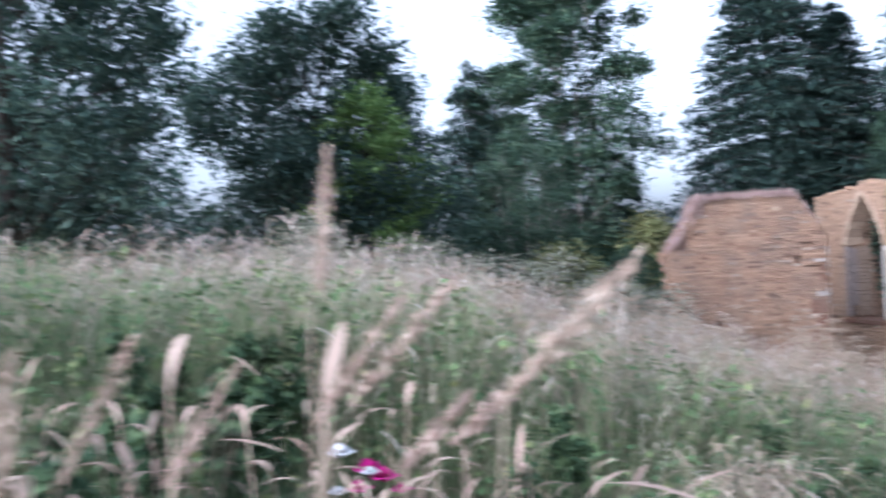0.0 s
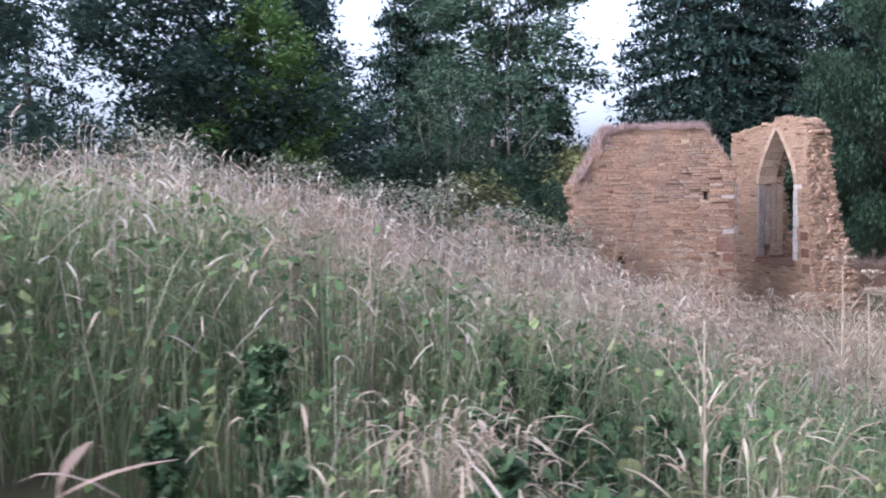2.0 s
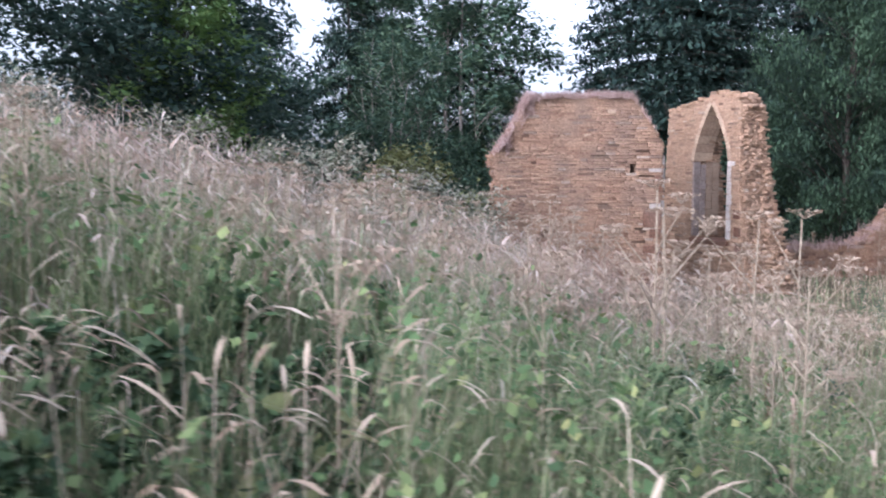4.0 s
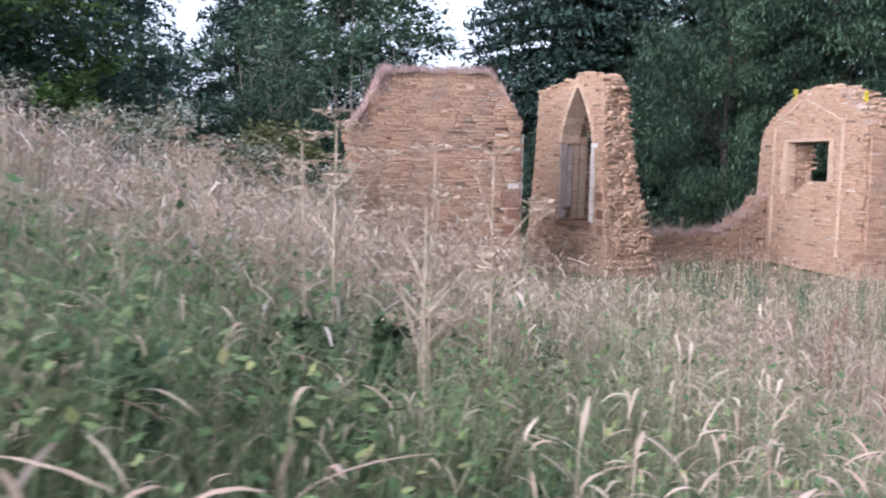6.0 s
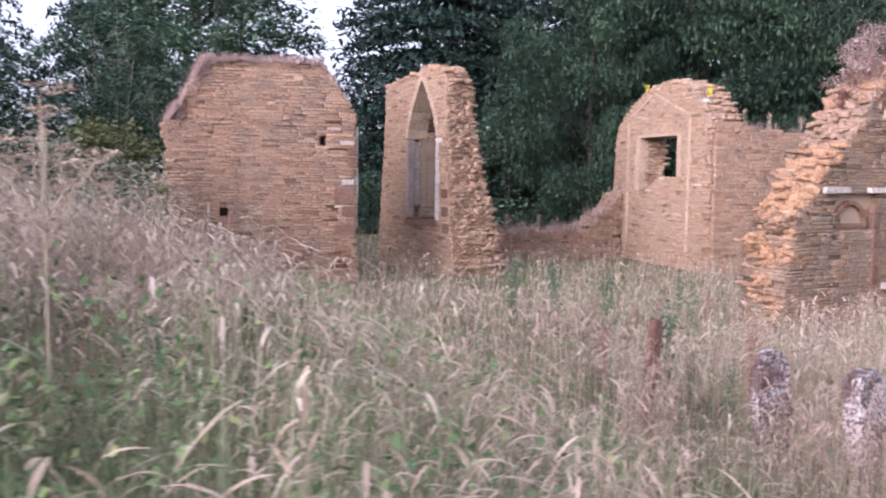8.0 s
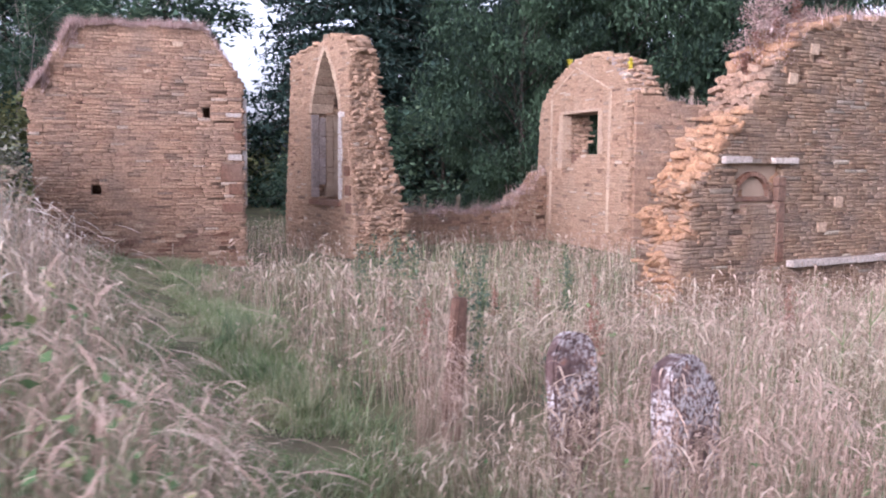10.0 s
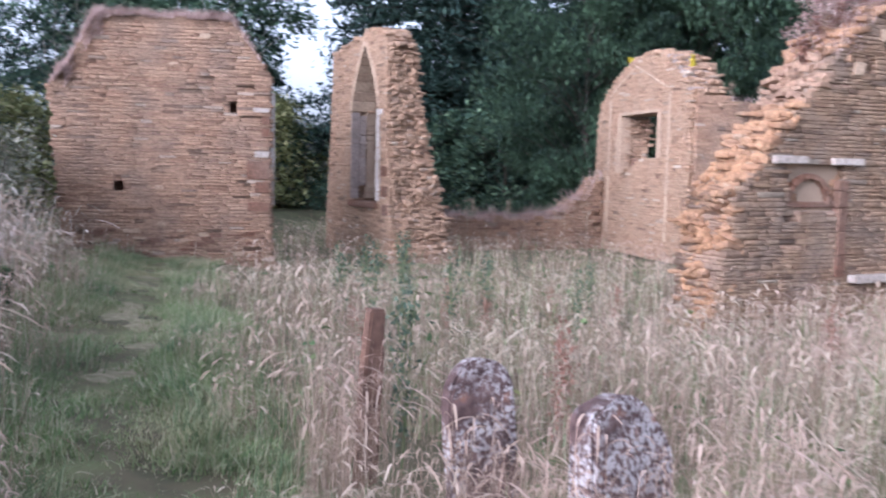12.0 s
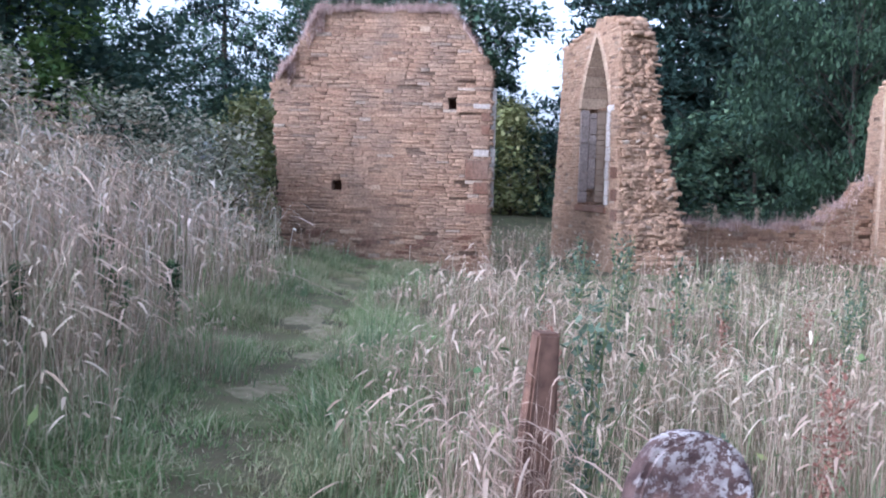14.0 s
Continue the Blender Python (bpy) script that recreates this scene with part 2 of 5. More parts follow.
# ---- ground ----
def ground_sheet():
    def axis(lo, hi, step, far):
        mid = np.arange(lo, hi + 1e-6, step)
        out = np.geomspace(step, far, 22)
        return np.concatenate([lo - out[::-1], mid, hi + out])
    gx, gy = axis(-14, 30, 0.4, 900), axis(-6, 40, 0.4, 900)
    X, Y = np.meshgrid(gx, gy)
    Z = ground_z(X, Y)
    n = len(gx)
    i = np.arange(len(gy) - 1)[:, None] * n + np.arange(n - 1)[None]
    faces = np.stack([i, i + 1, i + n + 1, i + n], -1).reshape(-1, 4)
    me = mesh_np("ground", np.stack([X, Y, Z], -1).reshape(-1, 3), faces)
    me.polygons.foreach_set("use_smooth", np.ones(len(faces), bool))
    return part("ground", me, SOIL)


def grave_earth():
    """A low heap of bare earth on a grave plot."""
    bm = bmesh.new()
    bmesh.ops.create_icosphere(bm, subdivisions=4, radius=1.0)
    for v in bm.verts:
        d = v.co.copy()
        v.co.x, v.co.y, v.co.z = d.x * 0.62, d.y * 0.42, d.z * 0.16
        v.co += 0.05 * Vector(noise.noise_vector(d * 2.2)) + 0.015 * Vector(noise.noise_vector(d * 9))
    ob = part("earth_mound", bm, plain_mat("bare_red_earth", [(0.3, (0.13, 0.07, 0.045)), (0.7, (0.30, 0.18, 0.125))], 16, 0.95, 0.9, 10))
    ob.matrix_world = pose(0.22, 5.05, gz(0.22, 5.05), 0, 0, 8)
    tagged(ob, "low heap of bare reddish earth beside a bunch of flowers", "earth")


grave_earth()
tagged(ground_sheet(), "uneven earth ground under rough grass, sloping down to the ruins", "ground", kind="structure")

TRODDEN = plain_mat("trodden_earth", [(0.3, (0.12, 0.115, 0.06)), (0.5, (0.20, 0.175, 0.11)), (0.7, (0.27, 0.225, 0.155))], 11.0, 0.95, 0.2, 12)


def path_line(y):
    return np.interp(y, [5.0, 8.0, 9.5, 11, 14, 20, 25], [10.3, 9.75, 9.4, 9.2, 8.95, 8.6, 8.5])


def worn_path():
    ys = np.arange(7.6, 24.6, 0.1)
    wob = np.array([noise.noise((y * 0.9, 4.0, 0)) for y in ys])
    rim = np.array([[noise.noise((y * 2.4, side, 1.0)) for side in (2.0, 7.0)] for y in ys])
    offs = np.linspace(-1, 1, 7)
    half = 0.46 + 0.14 * wob[:, None] + 0.12 * np.where(offs[None] < 0, rim[:, :1], rim[:, 1:])
    X = path_line(ys)[:, None] + 0.15 * wob[:, None] + offs[None] * half
    Y = np.repeat(ys[:, None], 7, 1)
    patch = np.array([[noise.noise((a * 1.7, b * 1.1, 8.0)) + 0.5 * noise.noise((a * 5.0, b * 4.0, 3.0)) for a, b in zip(ra, rb)] for ra, rb in zip(X, Y)])
    Z = ground_z(X, Y) - 0.003 + 0.03 * patch - 0.022 * offs[None] ** 2
    i = np.arange(len(ys) - 1)[:, None] * 7 + np.arange(6)[None]
    f = np.stack([i, i + 1, i + 8, i + 7], -1).reshape(-1, 4)
    tagged(part("path", mesh_np("path", np.stack([X, Y, Z], -1).reshape(-1, 3), f), TRODDEN), "worn tan foot path through the grass to the ruin", "path", kind="structure")


worn_path()

# ---- ruined walls ----


def stone_variants(count=10):
    """Rough squared stones in a unit cube, knocked corners: 28 to 44 triangles each."""
    out = []
    for k in range(count):
        bm = bmesh.new()
        bmesh.ops.create_cube(bm, size=1.0)
        bmesh.ops.bevel(bm, geom=bm.edges[:], offset=0.055, segments=1, affect="EDGES", profile=0.5)
        for v in bm.verts:
            v.co += Vector(rng.uniform(-0.035, 0.035, 3))
        bmesh.ops.triangulate(bm, faces=bm.faces[:])
        me = bpy.data.meshes.new("stone")
        bm.to_mesh(me)
        bm.free()
        vs = np.array([v.co[:] for v in me.vertices])
        fs = np.array([p.vertices[:] for p in me.polygons])
        me.materials.append(STONE)
        out.append((me, vs, fs))
    return out


VARIANTS = stone_variants()
PENDING = []


class Wall:
    """A rubble wall along u from origin; d runs into its thickness, away from the seen face."""

    def __init__(self, name, origin, u, thick, label):
        self.o = Vector((origin[0], origin[1], 0))
        self.u = Vector((u[0], u[1], 0)).normalized()
        self.d = Vector((-self.u.y, self.u.x, 0))
        self.thick = thick
        self.taper = None
        self.tone = None
        self.rough = 0.0
        self.ob = tagged(new(name), label, "ruined wall")
        self.stones = []
        self.frame = Matrix((self.u.to_4d(), self.d.to_4d(), (0, 0, 1, 0), (0, 0, 0, 1))).transposed()
        self.frame[0][3], self.frame[1][3], self.frame[3][3] = self.o.x, self.o.y, 1
        for r in range(3):
            self.frame[r][3] = self.o[r]
        self.frame[3][0] = self.frame[3][1] = self.frame[3][2] = 0

    def stone(self, s, d, z, ls, ld, lz, tilt=1.5):
        m = self.frame @ Matrix.Translation((s, d, z)) @ Euler([radians(a) for a in rng.normal(0, tilt, 3)]).to_matrix().to_4x4() @ Matrix.Diagonal((ls, ld, lz, 1))
        self.stones.append((s, z, m, tilt > 5))

    def courses(self, z0, z1, inside, lo, hi, back=True, rag=0.10, h=(0.075, 0.125), hole=0.012, proud=0.03):
        """Courses of stones wherever inside(s, z) holds, on a core of mortar."""
        core_v, core_f = [], []
        z = z0
        S = np.arange(lo, hi, 0.05)
        while z < z1:
            dz = rng.uniform(*h)
            zc = z + dz / 2
            thick = self.taper(zc) if self.taper else self.thick
            ok = np.array([inside(s, zc) for s in S])
            edges = np.flatnonzero(np.diff(np.concatenate([[0], ok.astype(int), [0]])))
            runs = edges.reshape(-1, 2)
            for q, (a, b) in enumerate(runs):
                sa, sb = lo + a * 0.05, lo + b * 0.05
                hole_l = q > 0 and (a - runs[q - 1][1]) * 0.05 < 0.5
                hole_r = q + 1 < len(runs) and (runs[q + 1][0] - b) * 0.05 < 0.5
                sa, sb = sa - (0 if hole_l else rng.uniform(0, rag)), sb + (0 if hole_r else rng.uniform(0, rag))
                if sb - sa < 0.12:
                    continue
                base = len(core_v)
                j = rng.uniform(0, 0.012)
                for ss in (sa if hole_l else sa + 0.03, sb if hole_r else sb - 0.03):
                    for dd in (0.022 + j, thick - 0.03 - j):
                        for zz in (z, z + dz + 0.002):
                            core_v.append(self.frame @ Vector((ss, dd, zz)))
                core_f += [tuple(base + q for q in f) for f in ((0, 1, 5, 4), (2, 6, 7, 3), (0, 2, 3, 1), (4, 5, 7, 6), (1, 3, 7, 5), (0, 4, 6, 2))]
                for d0, sides in ((0.0, 1), (thick, -1)):
                    if sides < 0 and not back:
                        continue
                    s = sa
                    while s < sb - 0.06:
                        ln = min(rng.choice([rng.uniform(0.12, 0.26), rng.uniform(0.25, 0.5)]), sb - s)
                        if rng.random() > hole:
                            dp = rng.uniform(0.10, 0.16)
                            cut = rng.uniform(0.35, 0.65) * dz if dz > 0.075 and rng.random() < 0.4 else dz
                            for za, zb in ((z, z + cut), (z + cut, z + dz)):
                                if zb - za > 0.01:
                                    self.stone(s + ln / 2, d0 + sides * (dp / 2 - rng.uniform(0, proud)), (za + zb) / 2, ln - 0.003, dp, zb - za - rng.uniform(0.001, 0.008), 0.6)
                        s += ln
                for end, way, skip in ((sa, 1, hole_l), (sb, -1, hole_r)):
                    if skip:
                        continue
                    d = 0.10
                    while d < thick - 0.12:
                        ln = rng.uniform(0.14, 0.34)
                        out = rng.uniform(-0.03, 0.025) + self.rough * noise.noise((d * 2.6, zc * 2.6, 3.0))
                        if self.rough < 0.2 or rng.random() > 0.2:
                            self.stone(end + way * (0.10 - out), d + ln / 2, zc + rng.uniform(-0.01, 0.01), rng.uniform(0.16, 0.26), ln - 0.01, dz - 0.004, 12 if self.rough > 0.2 else 5.2)
                        d += ln
            z += dz
        part("core", mesh_np("core", [v[:] for v in core_v], core_f), MORTAR, self.ob, "earthy mortar core")

    def loose_top(self, ztop, lo, hi, every=0.16):
        s = lo
        while s < hi:
            for d in np.arange(0.1, (self.taper(ztop(s)) if self.taper else self.thick) - 0.1, 0.24):
                self.stone(s + rng.uniform(-0.05, 0.05), d + rng.uniform(-0.04, 0.04), ztop(s) + rng.uniform(-0.03, 0.05), rng.uniform(0.14, 0.3), rng.uniform(0.14, 0.28), rng.uniform(0.06, 0.12), 9)
            s += every

    def broken(self, edge, z0, z1, count, side=1, size=(0.09, 0.26)):
        """Rough rubble showing on a broken end: edge(z) along the wall, stones jutting every way."""
        for _ in range(count):
            z = rng.uniform(z0, z1)
            a, b, c = rng.uniform(*size), rng.uniform(*size), rng.uniform(0.18, 0.5) * size[1]
            d = rng.uniform(0.06, (self.taper(z) if self.taper else self.thick) - 0.06)
            self.stone(edge(z) + side * (rng.uniform(0.02, 0.14) - self.rough * noise.noise((d * 2.6, z * 2.6, 3.0))), d, z, a, b, c, 20)

    def block(self, s0, s1, z0, z1, d0, d1, material, name="dressed_stone", label=""):
        bm = bmesh.new()
        bmesh.ops.create_cube(bm, size=1.0, matrix=self.frame @ Matrix.Translation(((s0 + s1) / 2, (d0 + d1) / 2, (z0 + z1) / 2)) @ Matrix.Diagonal((s1 - s0, d1 - d0, z1 - z0, 1)))
        bmesh.ops.bevel(bm, geom=bm.edges[:], offset=0.012, segments=2, affect="EDGES")
        for v in bm.verts:
            v.co += Vector(rng.uniform(-0.006, 0.006, 3))
        return part(name, bm, material, self.ob, label)

    def finish(self, s_mid, count=300):
        PENDING.append((self, s_mid, count))


def interp(points):
    xs, ys = zip(*points)
    return lambda s: float(np.interp(s, xs, ys))


def ragged(f, seed, amount=0.07, scale=2.3):
    return lambda s: f(s) + amount * (noise.noise((s * scale, seed, 0)) + 0.5 * noise.noise((s * scale * 3.1, seed, 5)))


def turf_cap(wall, ztop, lo, hi, n, height=(0.08, 0.26), mat=None, d0=0.02, d1=None, name="withered_turf"):
    """Withered turf and small weeds rooted on a wall head."""
    s = rng.uniform(lo, hi, n)
    d = rng.uniform(d0, d1 or wall.thick - 0.02, n)
    lump = 0.55 + 0.9 * fnoise(s, d, 2.4, 81.0) + 0.6 * fnoise(s, d, 7.0, 82.0)
    k = rng.random(n) < lump
    s, d, lump = s[k], d[k], np.clip(lump[k], 0.3, 1.3)
    n = len(s)
    p = np.array([(wall.frame @ Vector((a, b, ztop(a) - 0.02)))[:] for a, b in zip(s, d)])
    v, f = blades(p, rng.uniform(*height, n) * (0.5 + 0.6 * lump), rng.uniform(0.005, 0.012, n), 0.8, None, 2)
    part(name, mesh_np(name, v, f), mat or DEADTURF, wall.ob, "dry pinkish turf on the wall head")["kind"] = "stuff"


def blades(p, height, width, lean=0.5, head=None, segs=4, fat=3.3):
    """Curved tapering strips rooted at p. head: 0 for a leaf, else how far the seed head at the tip nods over."""
    n = len(p)
    t = np.linspace(0, 1, segs + 1)
    if head is not None:
        t = np.concatenate([np.linspace(0, 0.87, segs - 3), [0.90, 0.93, 0.965, 1.0]])
    az = 5.0 * fnoise(p[:, 0], p[:, 1], 0.8, 51.0) + rng.normal(0, 1.3, n)
    ln = rng.gamma(2.0, 0.5, n) * lean
    dirx, diry = np.cos(az), np.sin(az)
    out = (ln * height)[:, None] * (t[None] ** 1.8) * 0.75
    up = height[:, None] * (t[None] - 0.27 * np.minimum(ln, 1.0)[:, None] * t[None] ** 3)
    if head is not None:
        q = np.clip((t[None] - 0.87) / 0.13, 0, 1)
        out = out + head[:, None] * height[:, None] * 0.085 * q ** 1.1
        up = up - head[:, None] * height[:, None] * 0.115 * q ** 1.8
    cx, cy, cz = p[:, 0:1] + dirx[:, None] * out, p[:, 1:2] + diry[:, None] * out, p[:, 2:3] + up
    w = width[:, None] * ((1 - t ** 1.5) * 0.9 + 0.1)[None]
    if head is not None:
        hw = np.sin(np.clip((t - 0.865) / 0.135, 0, 1) * np.pi * 0.93)
        w = np.where(head[:, None] > 0, width[:, None] * (0.5 + fat * hw[None]), w)
    side = az + np.pi / 2 + rng.normal(0, 0.8, n)
    sx, sy = np.cos(side)[:, None] * w * 0.5, np.sin(side)[:, None] * w * 0.5
    a = np.stack([cx - sx, cy - sy, cz], -1)
    b = np.stack([cx + sx, cy + sy, cz], -1)
    v = np.stack([a, b], 2).reshape(-1, 3)
    k = 2 * len(t)
    row = np.array([[2 * i, 2 * i + 1, 2 * i + 3, 2 * i + 2] for i in range(len(t) - 1)])
    f = (np.arange(n)[:, None, None] * k + row[None]).reshape(-1, 4)
    return v, f


# wall with the putlog holes
def build_gable_wall():
    w = Wall("rubble_wall", (0, 25.15), (1, 0), 0.85, "tall ruined rubble wall of brown ironstone with two putlog holes")
    top = ragged(interp([(6.3, 1.2), (6.65, 1.65), (6.95, 2.2), (7.2, 2.68), (9.9, 2.72), (10.15, 2.4), (10.6, 1.8), (10.75, 1.5)]), 1, 0.05)
    left = ragged(interp([(-3.2, 6.75), (-2.3, 6.6), (-0.5, 6.4), (1.2, 6.3), (3, 6.3)]), 2, 0.12)
    right = ragged(interp([(-3.2, 10.9), (-1.6, 10.72), (1.6, 10.72), (3, 10.72)]), 3, 0.02)

    def inside(s, z):
        if abs(s - 9.97) < 0.075 and abs(z - 0.9) < 0.09:
            return False
        if abs(s - 7.62) < 0.11 and abs(z + 0.83) < 0.08:
            return False
        return left(z) < s < right(z) and z < top(s)
    w.courses(-2.95, 2.8, inside, 6.0, 11.2, back=False, rag=0.08, h=(0.04, 0.095), hole=0.032, proud=0.012)
    turf_cap(w, top, 6.3, 10.6, 9000, (0.10, 0.30), d0=-0.14)
    turf_cap(w, lambda s: top(s) - 0.06, 6.42, 7.5, 4000, (0.12, 0.34), d0=-0.20, d1=0.4)
    for low in (0.10, 0.20, 0.30, 0.42):
        turf_cap(w, lambda s, low=low: top(s) - low, 6.62, 7.35, 900, (0.10, 0.24), d0=-0.08, d1=0.12)
    turf_cap(w, top, 7.0, 10.2, 5000, (0.14, 0.30), d0=-0.12)
    for z0, z1, c in ((0.80, 0.90, PALE), (0.55, 0.72, RUST), (0.30, 0.46, RUST), (-0.16, -0.02, PALE), (-0.62, -0.22, RUST), (-0.92, -0.68, RUST), (-1.32, -1.12, RUST)):
        ln = rng.uniform(0.28, 0.5) if c is PALE or z0 < -0.6 else 0.16
        w.block(10.72 - ln, 10.735, z0, z1, -0.022, 0.2, c, "quoin", "dressed quoin at the wall's edge")
    z = -1.2
    while z < 1.0:
        h = rng.uniform(0.22, 0.42)
        w.block(10.74, 10.86, z + 0.006, z + h, 0.10 + rng.uniform(0, 0.03), 0.55, WHITE if z > -0.5 else PALE, "jamb_stone", "pale dressed window jamb")
        z += h
    for s0, s1, z0, z1 in ((9.86, 10.08, 0.76, 1.04), (7.46, 7.78, -0.96, -0.70)):
        w.block(s0, s1, z0, z1, 0.5, 0.7, RUST, "hole_back", "dark stone at the back of a putlog hole")
    w.block(9.28, 9.5, 2.30, 2.42, -0.016, 0.1, OCHRE, "pale_stone")
    for s, z in ((9.35, -1.83), (8.95, -1.95), (7.2, -1.95), (8.5, -1.6), (8.45, -0.83), (8.75, 1.75)):
        w.block(s - 0.09, s + 0.1, z - 0.05, z + 0.05, -0.016, 0.1, OCHRE, "pale_stone")
    for _ in range(46):
        s, z, ln = rng.uniform(6.8, 10.5), rng.uniform(-2.75, -1.75), rng.uniform(0.14, 0.34)
        w.block(s, s + ln, z, z + rng.uniform(0.05, 0.10), -0.014 - rng.uniform(0, 0.02), 0.1, RUST if rng.random() < 0.75 else OCHRE, "stone")
    w.finish(8.5)
    return w


def build_lancet_wall():
    w = Wall("lancet_wall", (13.85, 26.0), (-0.24, 0.97), 1.2, "ruined church wall of ochre ironstone with a tall lancet window")
    w.d = -w.d
    for r in range(3):
        w.frame[r][1] = w.d[r]
    top = ragged(interp([(0.6, 2.0), (0.9, 2.55), (1.2, 2.95), (2.3, 3.15), (2.8, 2.95), (4.75, 2.75)]), 4, 0.05)
    near = ragged(interp([(-3, 0.55), (-1.4, 0.75), (0.0, 0.98), (1.6, 1.05), (3, 1.0)]), 5, 0.08, 1.3)
    far = ragged(interp([(-3, 5.15), (-1.3, 5.1), (1, 4.8), (3, 4.65)]), 6, 0.04)
    c = 2.42
    w.tone, w.rough = (SUNLIT, SUNLITS), 0.10
    w.taper = ragged(interp([(-2.6, 1.75), (-1.3, 1.5), (0.0, 1.22), (1.6, 0.95), (3.1, 0.72)]), 21, 0.10, 1.9)

    def lancet(s, z, grow=0.0):
        if z < -1.2 - grow:
            return False
        half = 0.88 + grow if z < 1.15 else (0.88 + grow) * max(0.0, 1 - ((z - 1.15) / (1.72 + grow)) ** 1.55)
        return abs(s - c) < half

    def inside(s, z):
        return near(z) < s < far(z) and z < top(s) and not lancet(s, z)
    w.courses(-2.7, 3.25, inside, 0.2, 5.3, back=False, rag=0.02, h=(0.04, 0.09), proud=0.012)
    w.loose_top(top, 0.95, 4.6, 0.2)
    w.broken(near, -2.4, 2.7, 950, 1, (0.07, 0.19))
    z = -1.15
    while z < 1.1:
        h = min(rng.uniform(0.22, 0.45), 1.12 - z)
        e = c - 0.88
        w.block(e - rng.uniform(0.12, 0.34), e + 0.05, z + 0.005, z + h, -0.03, 0.24, WHITE, "jamb_stone", "pale dressed lancet jamb")
        z += h + 0.004
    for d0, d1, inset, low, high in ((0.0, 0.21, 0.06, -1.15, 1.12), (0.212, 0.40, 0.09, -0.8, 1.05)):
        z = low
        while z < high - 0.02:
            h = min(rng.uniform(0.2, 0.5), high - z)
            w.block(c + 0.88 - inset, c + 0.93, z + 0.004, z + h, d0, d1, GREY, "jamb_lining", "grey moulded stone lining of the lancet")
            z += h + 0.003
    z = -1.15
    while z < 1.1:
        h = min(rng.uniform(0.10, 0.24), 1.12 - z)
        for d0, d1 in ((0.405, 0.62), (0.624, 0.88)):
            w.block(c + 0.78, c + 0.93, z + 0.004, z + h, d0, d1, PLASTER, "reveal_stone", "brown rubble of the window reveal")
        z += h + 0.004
    # voussoirs lining the pointed head
    def head_half(z):
        return 0.88 * max(0.0, 1 - ((z - 1.15) / 1.72) ** 1.55)
    zs = [1.15, 1.42, 1.68, 1.92, 2.14, 2.34, 2.52, 2.68, 2.85]
    for side in (-1, 1):
        for za, zb in zip(zs, zs[1:]):
            a, b = Vector((c + side * head_half(za), 0, za)), Vector((c + side * head_half(zb), 0, zb))
            mid, way = (a + b) / 2, b - a
            out = Vector((way.z, 0, -way.x)).normalized() * side
            x0 = mid + out * 0.035
            bm = bmesh.new()
            bmesh.ops.create_cube(bm, size=1.0, matrix=w.frame @ Matrix.Translation((x0.x, 0.31, x0.z)) @ Matrix.Rotation(math.atan2(way.x, way.z), 4, "Y") @ Matrix.Diagonal((0.16, 0.66, way.length * 0.97, 1)))
            bmesh.ops.bevel(bm, geom=bm.edges[:], offset=0.012, segments=1, affect="EDGES")
            part("voussoir", bm, OCHRE, w.ob, "ochre dressed stone of the pointed head")
    w.block(c - 0.95, c + 0.95, -1.34, -1.2, -0.06, 0.9, RUST, "sill", "worn ironstone sill")
    for s, z in ((1.0, -0.9), (0.95, -1.35), (1.05, -0.4)):
        w.block(s - 0.1, s + 0.2, z - 0.13, z + 0.13, -0.04, 0.3, RUST, "quoin")
    w.finish(2.0)
    return w


